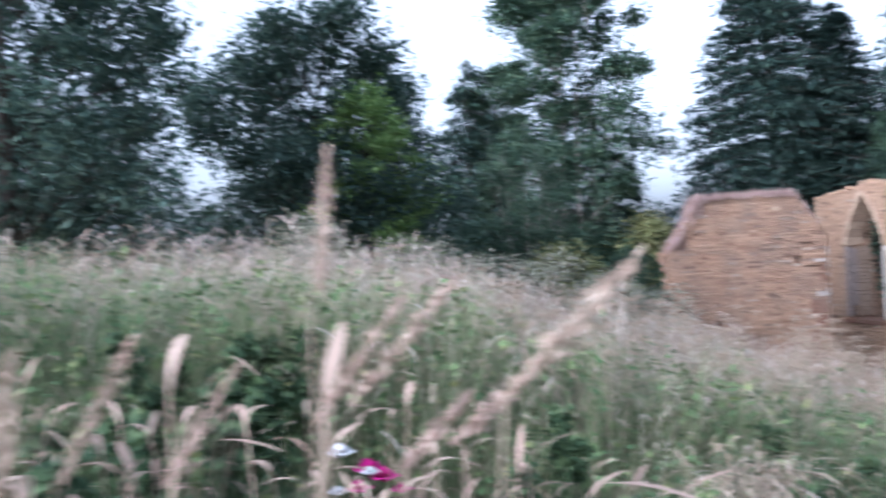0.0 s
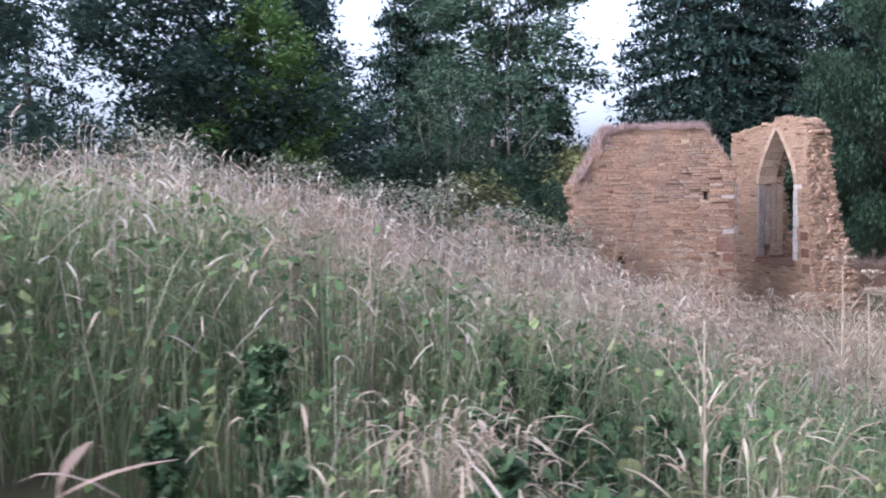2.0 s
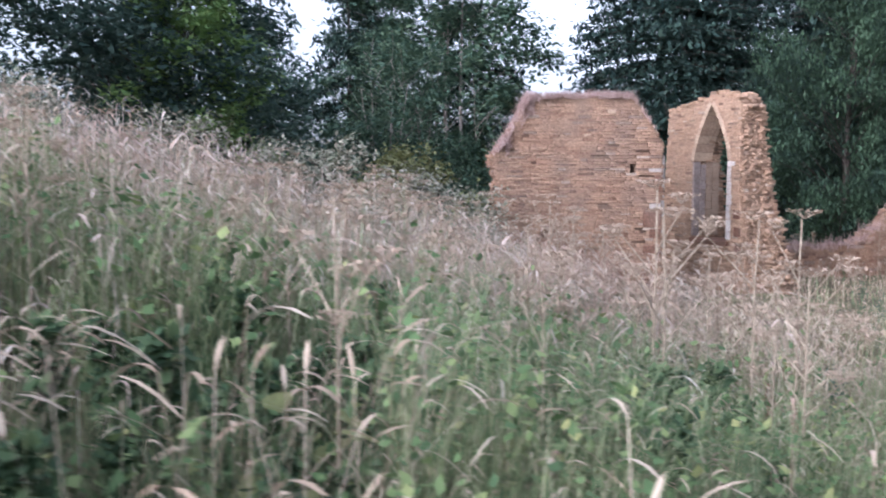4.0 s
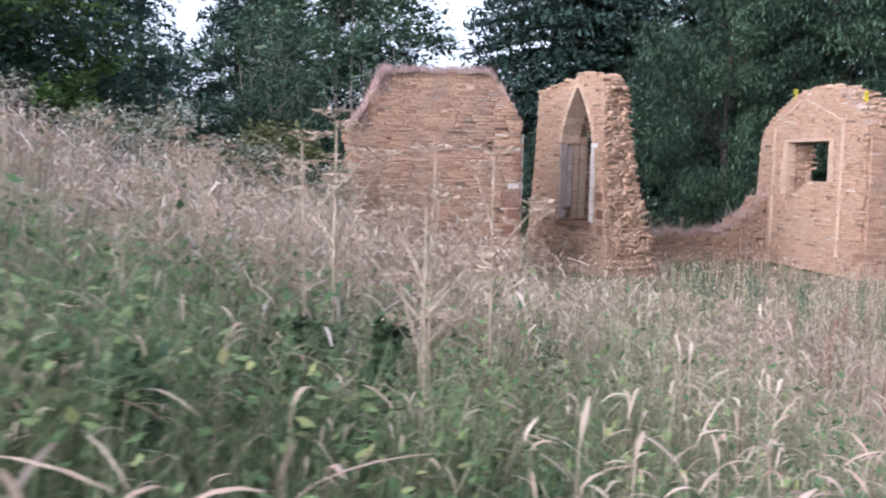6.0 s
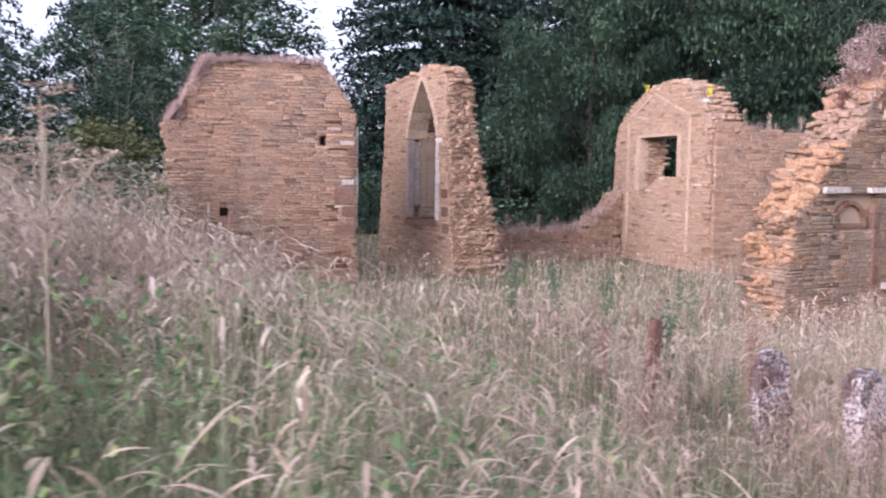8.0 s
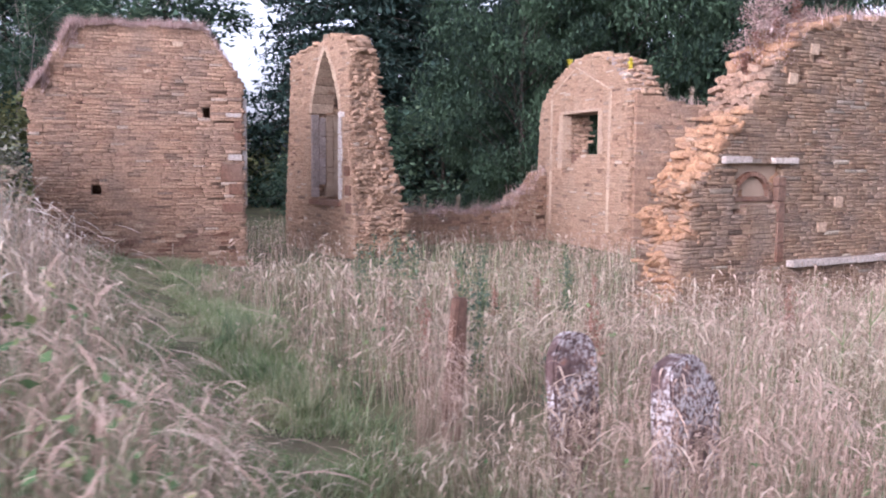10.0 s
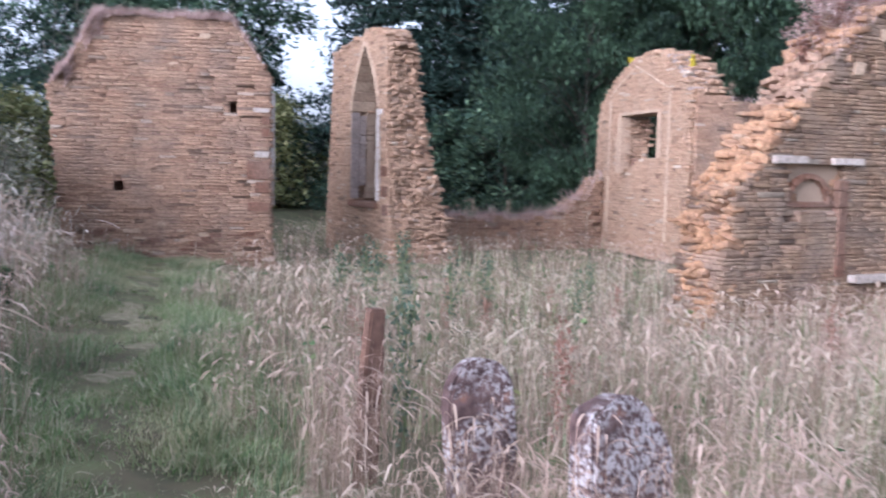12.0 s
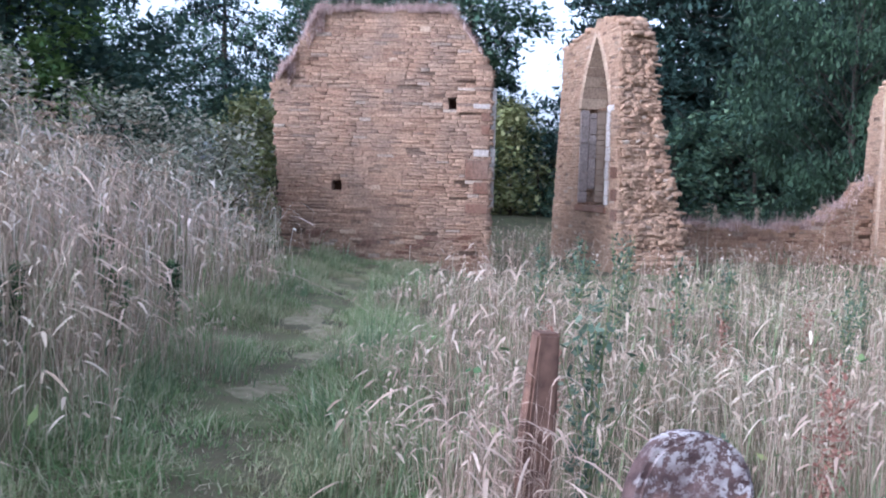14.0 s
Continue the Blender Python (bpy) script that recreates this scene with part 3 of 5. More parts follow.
def build_window_wall():
    w = Wall("arched_wall", (21.6, 26.6), (0, 1), 1.0, "round-headed ruined wall of ochre stone with a square window")
    w.d = -w.d
    for r in range(3):
        w.frame[r][1] = w.d[r]
    w.tone, w.rough = (SUNLIT, SUNLITS), 0.08
    top = ragged(interp([(0.0, 1.75), (0.45, 2.3), (1.2, 2.85), (2.3, 3.12), (3.4, 3.05), (4.4, 2.75), (5.2, 2.3), (5.8, 1.9), (6.15, 1.4)]), 7, 0.04)
    far = ragged(interp([(-3, 6.35), (-1, 6.2), (1.6, 6.05), (3.2, 5.9)]), 8, 0.05)
    near = ragged(interp([(-3, 0.1), (3.2, 0.08)]), 9, 0.12)

    def inside(s, z):
        if 1.93 < s < 4.33 and 0.13 < z < 1.42:
            return False
        if 3.0 < s < 4.33 and 0.13 - 0.5 * (s - 3.0) < z < 0.2:
            return False
        if s < 0.5 and noise.noise((s * 4, z * 3.1, 6.0)) > 0.22:
            return False
        return near(z) < s < far(z) and z < top(s)
    w.courses(-2.75, 3.2, inside, -0.2, 6.6, back=False, rag=0.05, h=(0.05, 0.11), proud=0.012)
    w.loose_top(top, 0.1, 6.0, 0.2)
    w.block(1.75, 4.5, 1.415, 1.51, -0.02, 0.9, OCHRE, "lintel", "grey stone window lintel")
    for e, side in ((1.93, -1), (4.33, 1)):
        z = 0.13 - (0.45 if side > 0 else 0.0)
        while z < 1.4:
            h = min(rng.uniform(0.2, 0.4), 1.41 - z)
            a, b = e - side * 0.03, e + side * rng.uniform(0.22, 0.36)
            w.block(min(a, b), max(a, b), z + 0.005, z + h, -0.026, 0.3, OCHRE, "jamb_stone", "ochre dressed window jamb")
            z += h + 0.003
    w.block(1.9, 2.98, 0.05, 0.13, 0.02, 0.95, OCHRE, "sill", "worn stone window sill")
    w.block(2.95, 4.4, -0.6, 0.12, 0.34, 0.95, RUST, "sill", "broken inner face of the window sill")
    for k in range(9):
        q = 0.12 + 0.15 * k
        w.block(q, q + 0.2, top(q) - 0.02, top(q) + 0.07, -0.03, rng.uniform(0.3, 0.7), GREY, "capping_stone", "greyed slab on the wall head")
    for e in (1.27, 5.15):
        z = -2.2
        while z < 1.9:
            h = min(rng.uniform(0.25, 0.5), 1.95 - z)
            w.block(e - 0.09, e + 0.09, z + 0.004, z + h, -0.022, 0.06, OCHRE, "pilaster_stone", "ochre stone of a blocked arch")
            z += h + 0.003
    # the two raking lines of the old gable over the window
    for (s0, z0), (s1, z1) in (((5.2, 2.05), (3.45, 2.83)), ((3.45, 2.83), (1.3, 2.02))):
        for k in range(7):
            a, b = k / 7, (k + 0.94) / 7
            sa, sb, za, zb = s0 + (s1 - s0) * a, s0 + (s1 - s0) * b, z0 + (z1 - z0) * a, z0 + (z1 - z0) * b
            bm = bmesh.new()
            ang = math.atan2(zb - za, sb - sa)
            bmesh.ops.create_cube(bm, size=1.0, matrix=w.frame @ Matrix.Translation(((sa + sb) / 2, 0.0, (za + zb) / 2)) @ Matrix.Rotation(-ang, 4, "Y") @ Matrix.Diagonal((math.hypot(sb - sa, zb - za), 0.06, 0.065, 1)))
            bmesh.ops.bevel(bm, geom=bm.edges[:], offset=0.012, segments=1, affect="EDGES")
            part("hood_stone", bm, OCHRE, w.ob, "stone of the old hood mould")
    w.finish(3.0)
    return w


def build_return_wall():
    w = Wall("return_wall", (21.62, 26.6), (1, 0.02), 0.85, "low grey-brown rubble wall joining the round-headed one")
    top = ragged(interp([(0, 1.85), (0.6, 1.75), (2, 1.55), (4, 1.4), (9, 1.3)]), 10, 0.06)

    def inside(s, z):
        if abs(s - 2.5) < 0.07 and abs(z - 0.75) < 0.07:
            return False
        return 0.06 < s < 8.8 and z < top(s)
    w.courses(-2.75, 2.0, inside, 0, 9.0, back=False, rag=0.02, proud=0.015)
    turf_cap(w, top, 0.4, 8.5, 1500, (0.10, 0.45))
    w.finish(0.5, 250)
    return w


def build_front_wall():
    w = Wall("stepped_wall", (15.95, 16.1), (1, 0.2), 1.0, "broken rubble wall with a stepped orange end and a blocked recess")
    w.tone = (GREYED_SHADED, GREYEDS_SHADED)
    w.rough = 0.34
    top = ragged(interp([(0.35, -1.5), (0.5, -1.25), (0.6, -0.6), (1.1, 0.0), (1.65, 0.58), (2.1, 1.1), (2.3, 1.5), (2.9, 2.0), (4, 2.3), (6, 2.45), (10, 2.6)]), 11, 0.16)
    left = ragged(interp([(-2.8, 0.25), (-1.5, 0.42), (-0.3, 0.5), (3, 0.5)]), 12, 0.12)

    def inside(s, z):
        for a, b, r in ((1.5, -0.88, 0.07), (1.67, -0.89, 0.06), (2.95, 1.3, 0.08), (3.7, -0.75, 0.08), (5.2, 0.9, 0.08), (2.68, -0.9, 0.06), (3.3, 1.6, 0.1), (4.1, 1.75, 0.1), (5.0, 1.6, 0.08)):
            if abs(s - a) < r and abs(z - b) < r:
                return False
        if 1.42 < s < 2.56 and -0.80 < z < -0.13:
            return False
        return left(z) < s < 10 and z < top(s)
    w.courses(-2.75, 2.75, inside, -0.1, 10.0, back=False, rag=0.10, hole=0.03, h=(0.04, 0.09), proud=0.016)
    w.loose_top(top, 0.5, 4.2, 0.15)
    w.broken(interp([(-2.6, 0.35), (-1.3, 0.45), (-0.6, 0.6), (0.0, 1.1), (0.58, 1.65), (1.1, 2.1), (1.5, 2.3), (2.0, 2.9)]), -2.3, 1.95, 900, 1, (0.07, 0.21))
    turf_cap(w, top, 2.2, 9.5, 3800, (0.08, 0.5), d0=-0.05)
    w.block(1.15, 1.75, -0.13, -0.02, -0.10, 0.3, PALE, "lintel", "pale grey slab lintel")
    w.block(2.28, 2.85, -0.13, -0.03, -0.10, 0.3, PALE, "lintel", "pale grey slab lintel")
    w.block(1.36, 2.62, -0.86, -0.08, 0.13, 0.6, PLASTER, "niche_back", "stained plaster at the back of the recess")
    w.block(1.50, 2.50, -0.74, -0.66, 0.06, 0.14, RUST, "niche_shelf", "rusty stone across the recess")
    for e in (2.55,):
        z = -1.75
        while z < -0.36:
            h = min(rng.uniform(0.2, 0.36), -0.35 - z)
            w.block(e - 0.09, e + 0.09, z + 0.004, z + h, -0.035, 0.1, RUST, "pilaster_stone", "rusty stone beside the blocked recess")
            z += h + 0.003
    for k in range(9):
        a = math.pi * (k + 0.5) / 9
        bm = bmesh.new()
        bmesh.ops.create_cube(bm, size=1.0, matrix=w.frame @ Matrix.Translation((1.95 + 0.40 * math.cos(a), 0.085, -0.70 + 0.40 * math.sin(a))) @ Matrix.Rotation(math.pi / 2 - a, 4, "Y") @ Matrix.Diagonal((0.13, 0.10, 0.08, 1)))
        bmesh.ops.bevel(bm, geom=bm.edges[:], offset=0.01, segments=1, affect="EDGES")
        part("arch_stone", bm, RUST, w.ob, "small stone of the blind arch")
    s = 2.75
    while s < 9.5:
        ln = rng.uniform(0.5, 0.95)
        w.block(s, s + ln - 0.01, -1.83, -1.72 + rng.uniform(-0.01, 0.01), -0.16, 0.2, PALE, "ledge_stone", "pale projecting ledge slab")
        s += ln
    for s, z in ((2.7, 1.25), (4.0, -0.78), (3.6, -1.2), (5.6, 0.3), (3.2, 1.75)):
        w.block(s - 0.1, s + 0.12, z - 0.09, z + 0.09, -0.03, 0.1, OCHRE, "pale_stone")
    w.finish(2.0)
    return w


def build_low_wall():
    w = Wall("low_wall", (13.9, 31.3), (1, 0.1), 0.9, "low tumbled wall stub overgrown with withered turf")
    top = ragged(interp([(0, -1.65), (3, -1.8), (5.5, -1.8), (6.4, -1.55), (7.0, -1.2), (7.5, -0.55), (7.8, -0.3)]), 13, 0.26)
    w.courses(-2.8, 0.0, lambda s, z: 0 < s < 7.7 and z < top(s), 0, 7.8, back=False, rag=0.05, hole=0.05, proud=0.05)
    turf_cap(w, top, 0.0, 7.7, 5000, (0.10, 0.5), d0=-0.25)
    w.finish(5.0, 120)
    return w


for build in (build_gable_wall, build_lancet_wall, build_window_wall, build_return_wall, build_front_wall, build_low_wall):
    build()

# ---- gravestones and post ----


def headstone(label, x, y, width, height, thick, top_round, turn, lean, mat, slump=0.0):
    """A round-shouldered headstone, weathered edges."""
    bm = bmesh.new()
    base = -0.25
    outline = [(-width / 2, base), (width / 2, base)]
    sh = height - top_round
    for k in range(15):
        a = math.pi * k / 14
        cut = slump * max(0.0, math.cos(a)) ** 1.3
        outline.append((width / 2 * math.cos(a), sh - cut + top_round * math.sin(a) ** 0.9))
    vs = [bm.verts.new((a, -thick / 2, b)) for a, b in outline]
    f = bm.faces.new(vs)
    ex = bmesh.ops.extrude_face_region(bm, geom=[f])
    for v in ex["geom"]:
        if isinstance(v, bmesh.types.BMVert):
            v.co.y += thick
    bmesh.ops.recalc_face_normals(bm, faces=bm.faces[:])
    bmesh.ops.bevel(bm, geom=[e for e in bm.edges if e.is_manifold and e.calc_face_angle() > 1.0], offset=0.014, segments=2, affect="EDGES")
    bmesh.ops.triangulate(bm, faces=bm.faces[:])
    bmesh.ops.subdivide_edges(bm, edges=[e for e in bm.edges if e.calc_length() > 0.12], cuts=2)
    for v in bm.verts:
        v.co += 0.008 * Vector(noise.noise_vector(v.co * 9))
    ob = part("headstone", bm, mat)
    ob.matrix_world = pose(x, y, gz(x, y), lean[0], lean[1], turn)
    return tagged(ob, label, "gravestone", "old headstones in the long grass")


headstone("narrow dark headstone blotched with white lichen", 10.98, 9.22, 0.34, 1.0, 0.10, 0.20, 14, (-4, -3), LICHEN)
headstone("leaning pale headstone crusted with white and rusty lichen", 11.40, 8.72, 0.50, 0.90, 0.15, 0.11, 24, (-7, 5), PALELICHEN, 0.16)


def grave_post():
    bm = bmesh.new()
    bmesh.ops.create_cube(bm, size=1.0, matrix=Matrix.Translation((0, 0, 0.36)) @ Matrix.Diagonal((0.13, 0.09, 1.36, 1)))
    bmesh.ops.subdivide_edges(bm, edges=bm.edges[:], cuts=3)
    bmesh.ops.bevel(bm, geom=[e for e in bm.edges if e.is_manifold and e.calc_face_angle() > 1.0], offset=0.012, segments=2, affect="EDGES")
    for v in bm.verts:
        v.co += 0.007 * Vector(noise.noise_vector(v.co * 8))
        if v.co.z > 0.9:
            v.co.x *= 0.72
    ob = part("wooden_post", bm, WOOD)
    x, y = 10.61, 10.5
    ob.matrix_world = pose(x, y, gz(x, y), 2, 2, 20)
    tagged(ob, "short weathered reddish-brown wooden post in tall grass", "post")


grave_post()

# ---- trees ----


def limb(p0, p1, r0, r1, sides=6, steps=4, wob=0.06):
    """A tapered wobbling tube as arrays."""
    p0, p1 = np.array(p0, float), np.array(p1, float)
    ax = p1 - p0
    ln = np.linalg.norm(ax)
    ax = ax / ln
    e1 = np.cross(ax, (0.3, 0.9, 0.2))
    e1 /= np.linalg.norm(e1)
    e2 = np.cross(ax, e1)
    vs = []
    off = np.zeros(3)
    for k in range(steps + 1):
        t = k / steps
        if 0 < k:
            off = off + (e1 * rng.normal() + e2 * rng.normal()) * wob * ln / steps
        r = r0 + (r1 - r0) * t
        for q in range(sides):
            a = 2 * math.pi * q / sides
            vs.append(p0 + ax * ln * t + off * t + r * (e1 * math.cos(a) + e2 * math.sin(a)))
    fs = [(k * sides + q, k * sides + (q + 1) % sides, (k + 1) * sides + (q + 1) % sides, (k + 1) * sides + q) for k in range(steps) for q in range(sides)]
    return vs, fs


class Joined:
    def __init__(self):
        self.v, self.f = [], []

    def add(self, vs, fs):
        b = sum(len(x) for x in self.v)
        self.v.append(np.asarray(vs, float).reshape(-1, 3))
        self.f.append(np.asarray(fs, int) + b)

    def mesh(self, name):
        return mesh_np(name, np.concatenate(self.v), np.concatenate(self.f))


def sprays(p, size, flat=0.4, hang=0.0, slim=0.33):
    """Small folded leaf sprays (two triangles each side of a rib) turned every way, at points p."""
    n = len(p)
    az, el = rng.uniform(0, 2 * np.pi, n), rng.normal(0, flat, n) - hang
    d = np.stack([np.cos(az) * np.cos(el), np.sin(az) * np.cos(el), np.sin(el)], -1)
    s = np.stack([-np.sin(az), np.cos(az), rng.normal(0, 0.45, n)], -1)
    s /= np.linalg.norm(s, axis=1)[:, None]
    L = (size * rng.uniform(0.6, 1.4, n))[:, None]
    a, b = p - d * L * 0.5, p + d * L * 0.5
    m = p + np.array([0, 0, -0.08]) * L
    c1, c2 = m + s * L * slim, m - s * L * slim
    v = np.stack([a, c1, b, c2], 1).reshape(-1, 3)
    i = np.arange(n)[:, None] * 4
    return v, np.concatenate([i, i + 1, i + 2, i + 3], 1)


def broad_tree(label, h, crown_r, crown_z, leaves, mat, size=0.3, trunk_r=0.3, bark=None, lumps=34, stems=1, shell=0.55, name="tree", clump=(0.26, 0.46), hang=0.0, inner=0.25):
    """Trunks, forking limbs, and a crown of leaf sprays in clumps round the limb ends and along the limbs."""
    ob = tagged(new(name), label, "tree")
    wood, pts = Joined(), []
    each = lumps // stems
    for st in range(stems):
        bx, by = (0, 0) if stems == 1 else rng.normal(0, crown_r * 0.25, 2)
        wood.add(*limb((bx * 0.4, by * 0.4, -0.4), (bx, by, h * 0.72), trunk_r, trunk_r * 0.2, 8, 7, 0.08))
        for k in range(each):
            z = crown_z + (h - crown_z) * (k + rng.random()) / each
            q = (z - crown_z) / (h - crown_z)
            r = crown_r * math.sqrt(max(0.05, 1 - (2 * q - 0.75) ** 2 / 1.7)) * rng.uniform(0.45, 1.0)
            a = 2.4 * k + rng.normal(0, 0.5)
            tip = np.array((bx + r * math.cos(a), by + r * math.sin(a), z))
            root = np.array((bx, by, max(crown_z * 0.7, min(h * 0.7, z - r * 0.9))))
            wood.add(*limb(root, tip, trunk_r * 0.16, 0.012, 4, 4, 0.2))
            c = int(leaves / lumps)
            rad = crown_r * rng.uniform(*clump)
            g = rng.normal(0, 1, (c, 3))
            g /= np.linalg.norm(g, axis=1)[:, None]
            g *= rad * (shell + (1 - shell) * rng.random((c, 1))) * np.clip(1 + 0.25 * rng.normal(size=(c, 1)), 0.3, 1.5)
            g[:, 2] *= 0.72
            w = np.where(rng.random((c, 1)) < inner, rng.uniform(0.25, 0.9, (c, 1)), 1.0)
            pts.append(root + (tip - root) * w + g)
    part("trunk", wood.mesh("trunk"), bark or BARK, ob, "dark trunk and limbs")
    v, f = sprays(np.concatenate(pts), size, 0.4, hang, 0.17 if hang else 0.27)
    part("crown", mesh_np("crown", v, f), mat, ob)
    return ob


def conifer(label, h, base_r, leaves, mat, size=0.3, clear=1.0, droop=0.25, trunk_r=0.3, power=0.8, gaps=0.0, thick=1, name="conifer_tree"):
    """A straight trunk with tiers of drooping boughs hung with needle sprays."""
    ob = tagged(new(name), label, "tree")
    wood, pts = Joined(), []
    wood.add(*limb((0, 0, -0.4), (0, 0, h), trunk_r, 0.03, 8, 8, 0.02))
    tiers = int(h * 1.5)
    boughs = []
    for k in range(tiers):
        z = clear + (h - clear) * (k + rng.random()) / tiers
        r = base_r * (1 - (z - clear) / (h - clear + 0.4)) ** power
        for b in range(int(rng.integers(4, 8)) * thick):
            if rng.random() < gaps:
                continue
            boughs.append((z, r * rng.uniform(0.62, 1.12) + 0.25, rng.uniform(0, 2 * math.pi)))
    total = sum(r for _, r, _ in boughs)
    for z, r, a in boughs:
        tip = (r * math.cos(a), r * math.sin(a), z - droop * r)
        wood.add(*limb((0, 0, z), tip, 0.05, 0.012, 4, 2, 0.05))
        c = max(6, int(leaves * r / total))
        t = rng.random(c) ** 0.6
        side = rng.normal(0, 0.17, c) * r * (0.4 + t)
        x = np.cos(a) * t * r - np.sin(a) * side
        y = np.sin(a) * t * r + np.cos(a) * side
        zz = z - droop * r * t ** 1.6 + rng.normal(0, 0.16, c) - np.abs(rng.normal(0, 0.25, c)) * t
        pts.append(np.stack([x, y, zz], -1))
    part("trunk", wood.mesh("trunk"), BARK, ob, "straight dark trunk")
    v, f = sprays(np.concatenate(pts), size, 0.5, 0.35, 0.22)
    part("crown", mesh_np("crown", v, f), mat, ob)
    return ob


def plant_at(ob, x, y, scale=1.0, turn=0.0):
    ob.matrix_basis = pose(x, y, gz(x, y), 0, 0, turn) @ Matrix.Scale(scale, 4)
    return ob


def plant_copy(ob, x, y, scale=1.0, turn=0.0):
    c = copy_thing(ob, Matrix.Identity(4))
    return plant_at(c, x, y, scale, turn)


WOODLAND = "trees behind the ruins"
yew = broad_tree("dense dark-green evergreen with hanging sprays", 15, 4.8, 0.4, 50000, YEW, 0.27, 0.20, lumps=84, shell=0.8, clump=(0.15, 0.25), hang=0.8, name="evergreen_tree", inner=0.12)
dark = conifer("tall dense dark conifer with drooping boughs", 25, 8.8, 48000, PINE, 0.47, 0.4, 0.22, 0.4, 0.75, thick=4)
open_pine = conifer("open conifer with sky between its boughs", 14, 4.4, 8000, PINE, 0.36, 1.0, 0.35, 0.25, 0.6, 0.40)
broad = broad_tree("broad dark-leaved tree with a dense low crown", 11, 5.4, 0.3, 36000, DARKLEAF, 0.29, 0.26, lumps=80, shell=0.35, clump=(0.18, 0.32))
ash = broad_tree("tall feathery tree with several slim pale stems", 25, 5.4, 2.0, 42000, BROADLEAF, 0.40, 0.14, PALEBARK, 120, 5, 0.3, clump=(0.18, 0.34))
tall = broad_tree("tall spreading tree with an open dark crown", 17, 6.0, 2.4, 22000, DARKLEAF, 0.34, 0.32, lumps=70, shell=0.35, clump=(0.16, 0.30))
maple = broad_tree("bright green young tree in front of a darker one", 7.6, 2.5, 0.8, 9000, LIGHTLEAF, 0.24, 0.12, lumps=40, shell=0.3, clump=(0.2, 0.36))
sapling = broad_tree("thin pale-stemmed saplings with sparse leaves", 9.0, 2.6, 3.0, 4200, BROADLEAF, 0.24, 0.075, PALEBARK, 35, 5, 0.3, clump=(0.2, 0.36))
bush = broad_tree("dark rounded bush at the wood's edge", 4.2, 2.6, 0.1, 4200, BROADLEAF, 0.22, 0.10, lumps=26, name="bush", clump=(0.2, 0.36))
gold = broad_tree("low yellow-green bush beside the ruined wall", 3.0, 1.9, 0.1, 5000, YELLOWBUSH, 0.18, 0.07, lumps=18, name="yellow_bush")
for ob in (yew, dark, open_pine, broad, ash, tall, maple, sapling):
    tagged(ob, group=WOODLAND)
plant_at(dark, 21.4, 58.0, 1.0)
plant_at(open_pine, -3.5, 57.0, 1.0)
plant_at(yew, 25.5, 43.0, 1.0)
plant_at(broad, -4.6, 34.0, 1.0)
plant_at(ash, 7.9, 58.0, 1.0)
plant_at(tall, -13.5, 24.0, 1.0)
plant_at(maple, -2.6, 31.5, 1.0)
plant_at(sapling, 3.8, 44.0, 1.0)
plant_at(bush, 2.0, 43.0)
plant_at(gold, 4.6, 33.5, 1.15)
for src, x, y, sc, turn in (
        (yew, 30.5, 42.5, 1.15, 80), (yew, 35.5, 40.0, 1.2, 190), (yew, 41.0, 37.0, 1.25, 30),
        (dark, 31.5, 54.0, 1.05, 100), (dark, 27.5, 62.0, 0.82, 20), (dark, 42.0, 50.0, 1.1, 210), (dark, 37.0, 62.0, 1.1, 310),
        (open_pine, 1.8, 59.0, 1.1, 70), (open_pine, -9.5, 54.0, 1.0, 140), (open_pine, 10.2, 60.5, 1.15, 200), (open_pine, -17.0, 48.0, 1.0, 10),
        (bush, -2.0, 42.0, 1.35, 130), (broad, -17.0, 33.0, 0.8, 200),
        (ash, 3.0, 61.0, 0.62, 120), (tall, -9.8, 20.5, 0.72, 75), (sapling, 5.6, 46.0, 0.9, 100),
        (gold, 12.6, 55.0, 1.9, 30), (bush, 12.0, 60.0, 1.5, 90), (bush, 9.0, 44.0, 0.8, 10),
        (bush, -1.0, 36.0, 0.9, 40), (bush, 6.5, 48.0, 1.0, 90), (bush, 9.5, 51.0, 0.9, 160), (bush, 14.2, 56.0, 1.1, 10), (bush, 15.6, 46.0, 0.7, 70),
        (bush, -8.0, 28.0, 0.8, 200), (bush, -13.0, 29.0, 0.9, 280), 
        (bush, 24.0, 50.0, 1.5, 50), (bush, 20.5, 52.0, 1.3, 150), (bush, -4.5, 29.5, 0.7, 100)):
    plant_copy(src, x, y, sc, turn)

# ---- grass ----
WALK_A, WALK_B, WALK_C = np.array([0.27, 0.18]), np.array([9.6, 5.3]), np.array([10.34, 7.03])


def walk_distance(x, y):
    """How far a plant stands from the trodden line."""
    best = np.full(len(x), 1e9)
    for a, b in ((WALK_A, WALK_B), (WALK_B, WALK_C)):
        d = b - a
        t = np.clip(((x - a[0]) * d[0] + (y - a[1]) * d[1]) / (d @ d), 0, 1)
        best = np.minimum(best, np.hypot(x - a[0] - t * d[0], y - a[1] - t * d[1]))
    return best


def in_walls(x, y):
    a = (x > 6.3) & (x < 11.0) & (y > 25.0) & (y < 26.1)
    b = (np.abs((x - 13.85) * 0.97 + (y - 26) * 0.24 - 0.6) < 0.75) & (y > 26.2) & (y < 31.2)
    e = (x > 15.9) & (np.abs(y - (16.6 + 0.2 * (x - 16))) < 0.6)
    c = (x > 21.4) & (y > 26.4)
    return a | b | c | e


def scatter(n, x0, x1, y0, y1):
    x, y = rng.uniform(x0, x1, n), rng.uniform(y0, y1, n)
    keep = ~in_walls(x, y)
    return x[keep], y[keep]


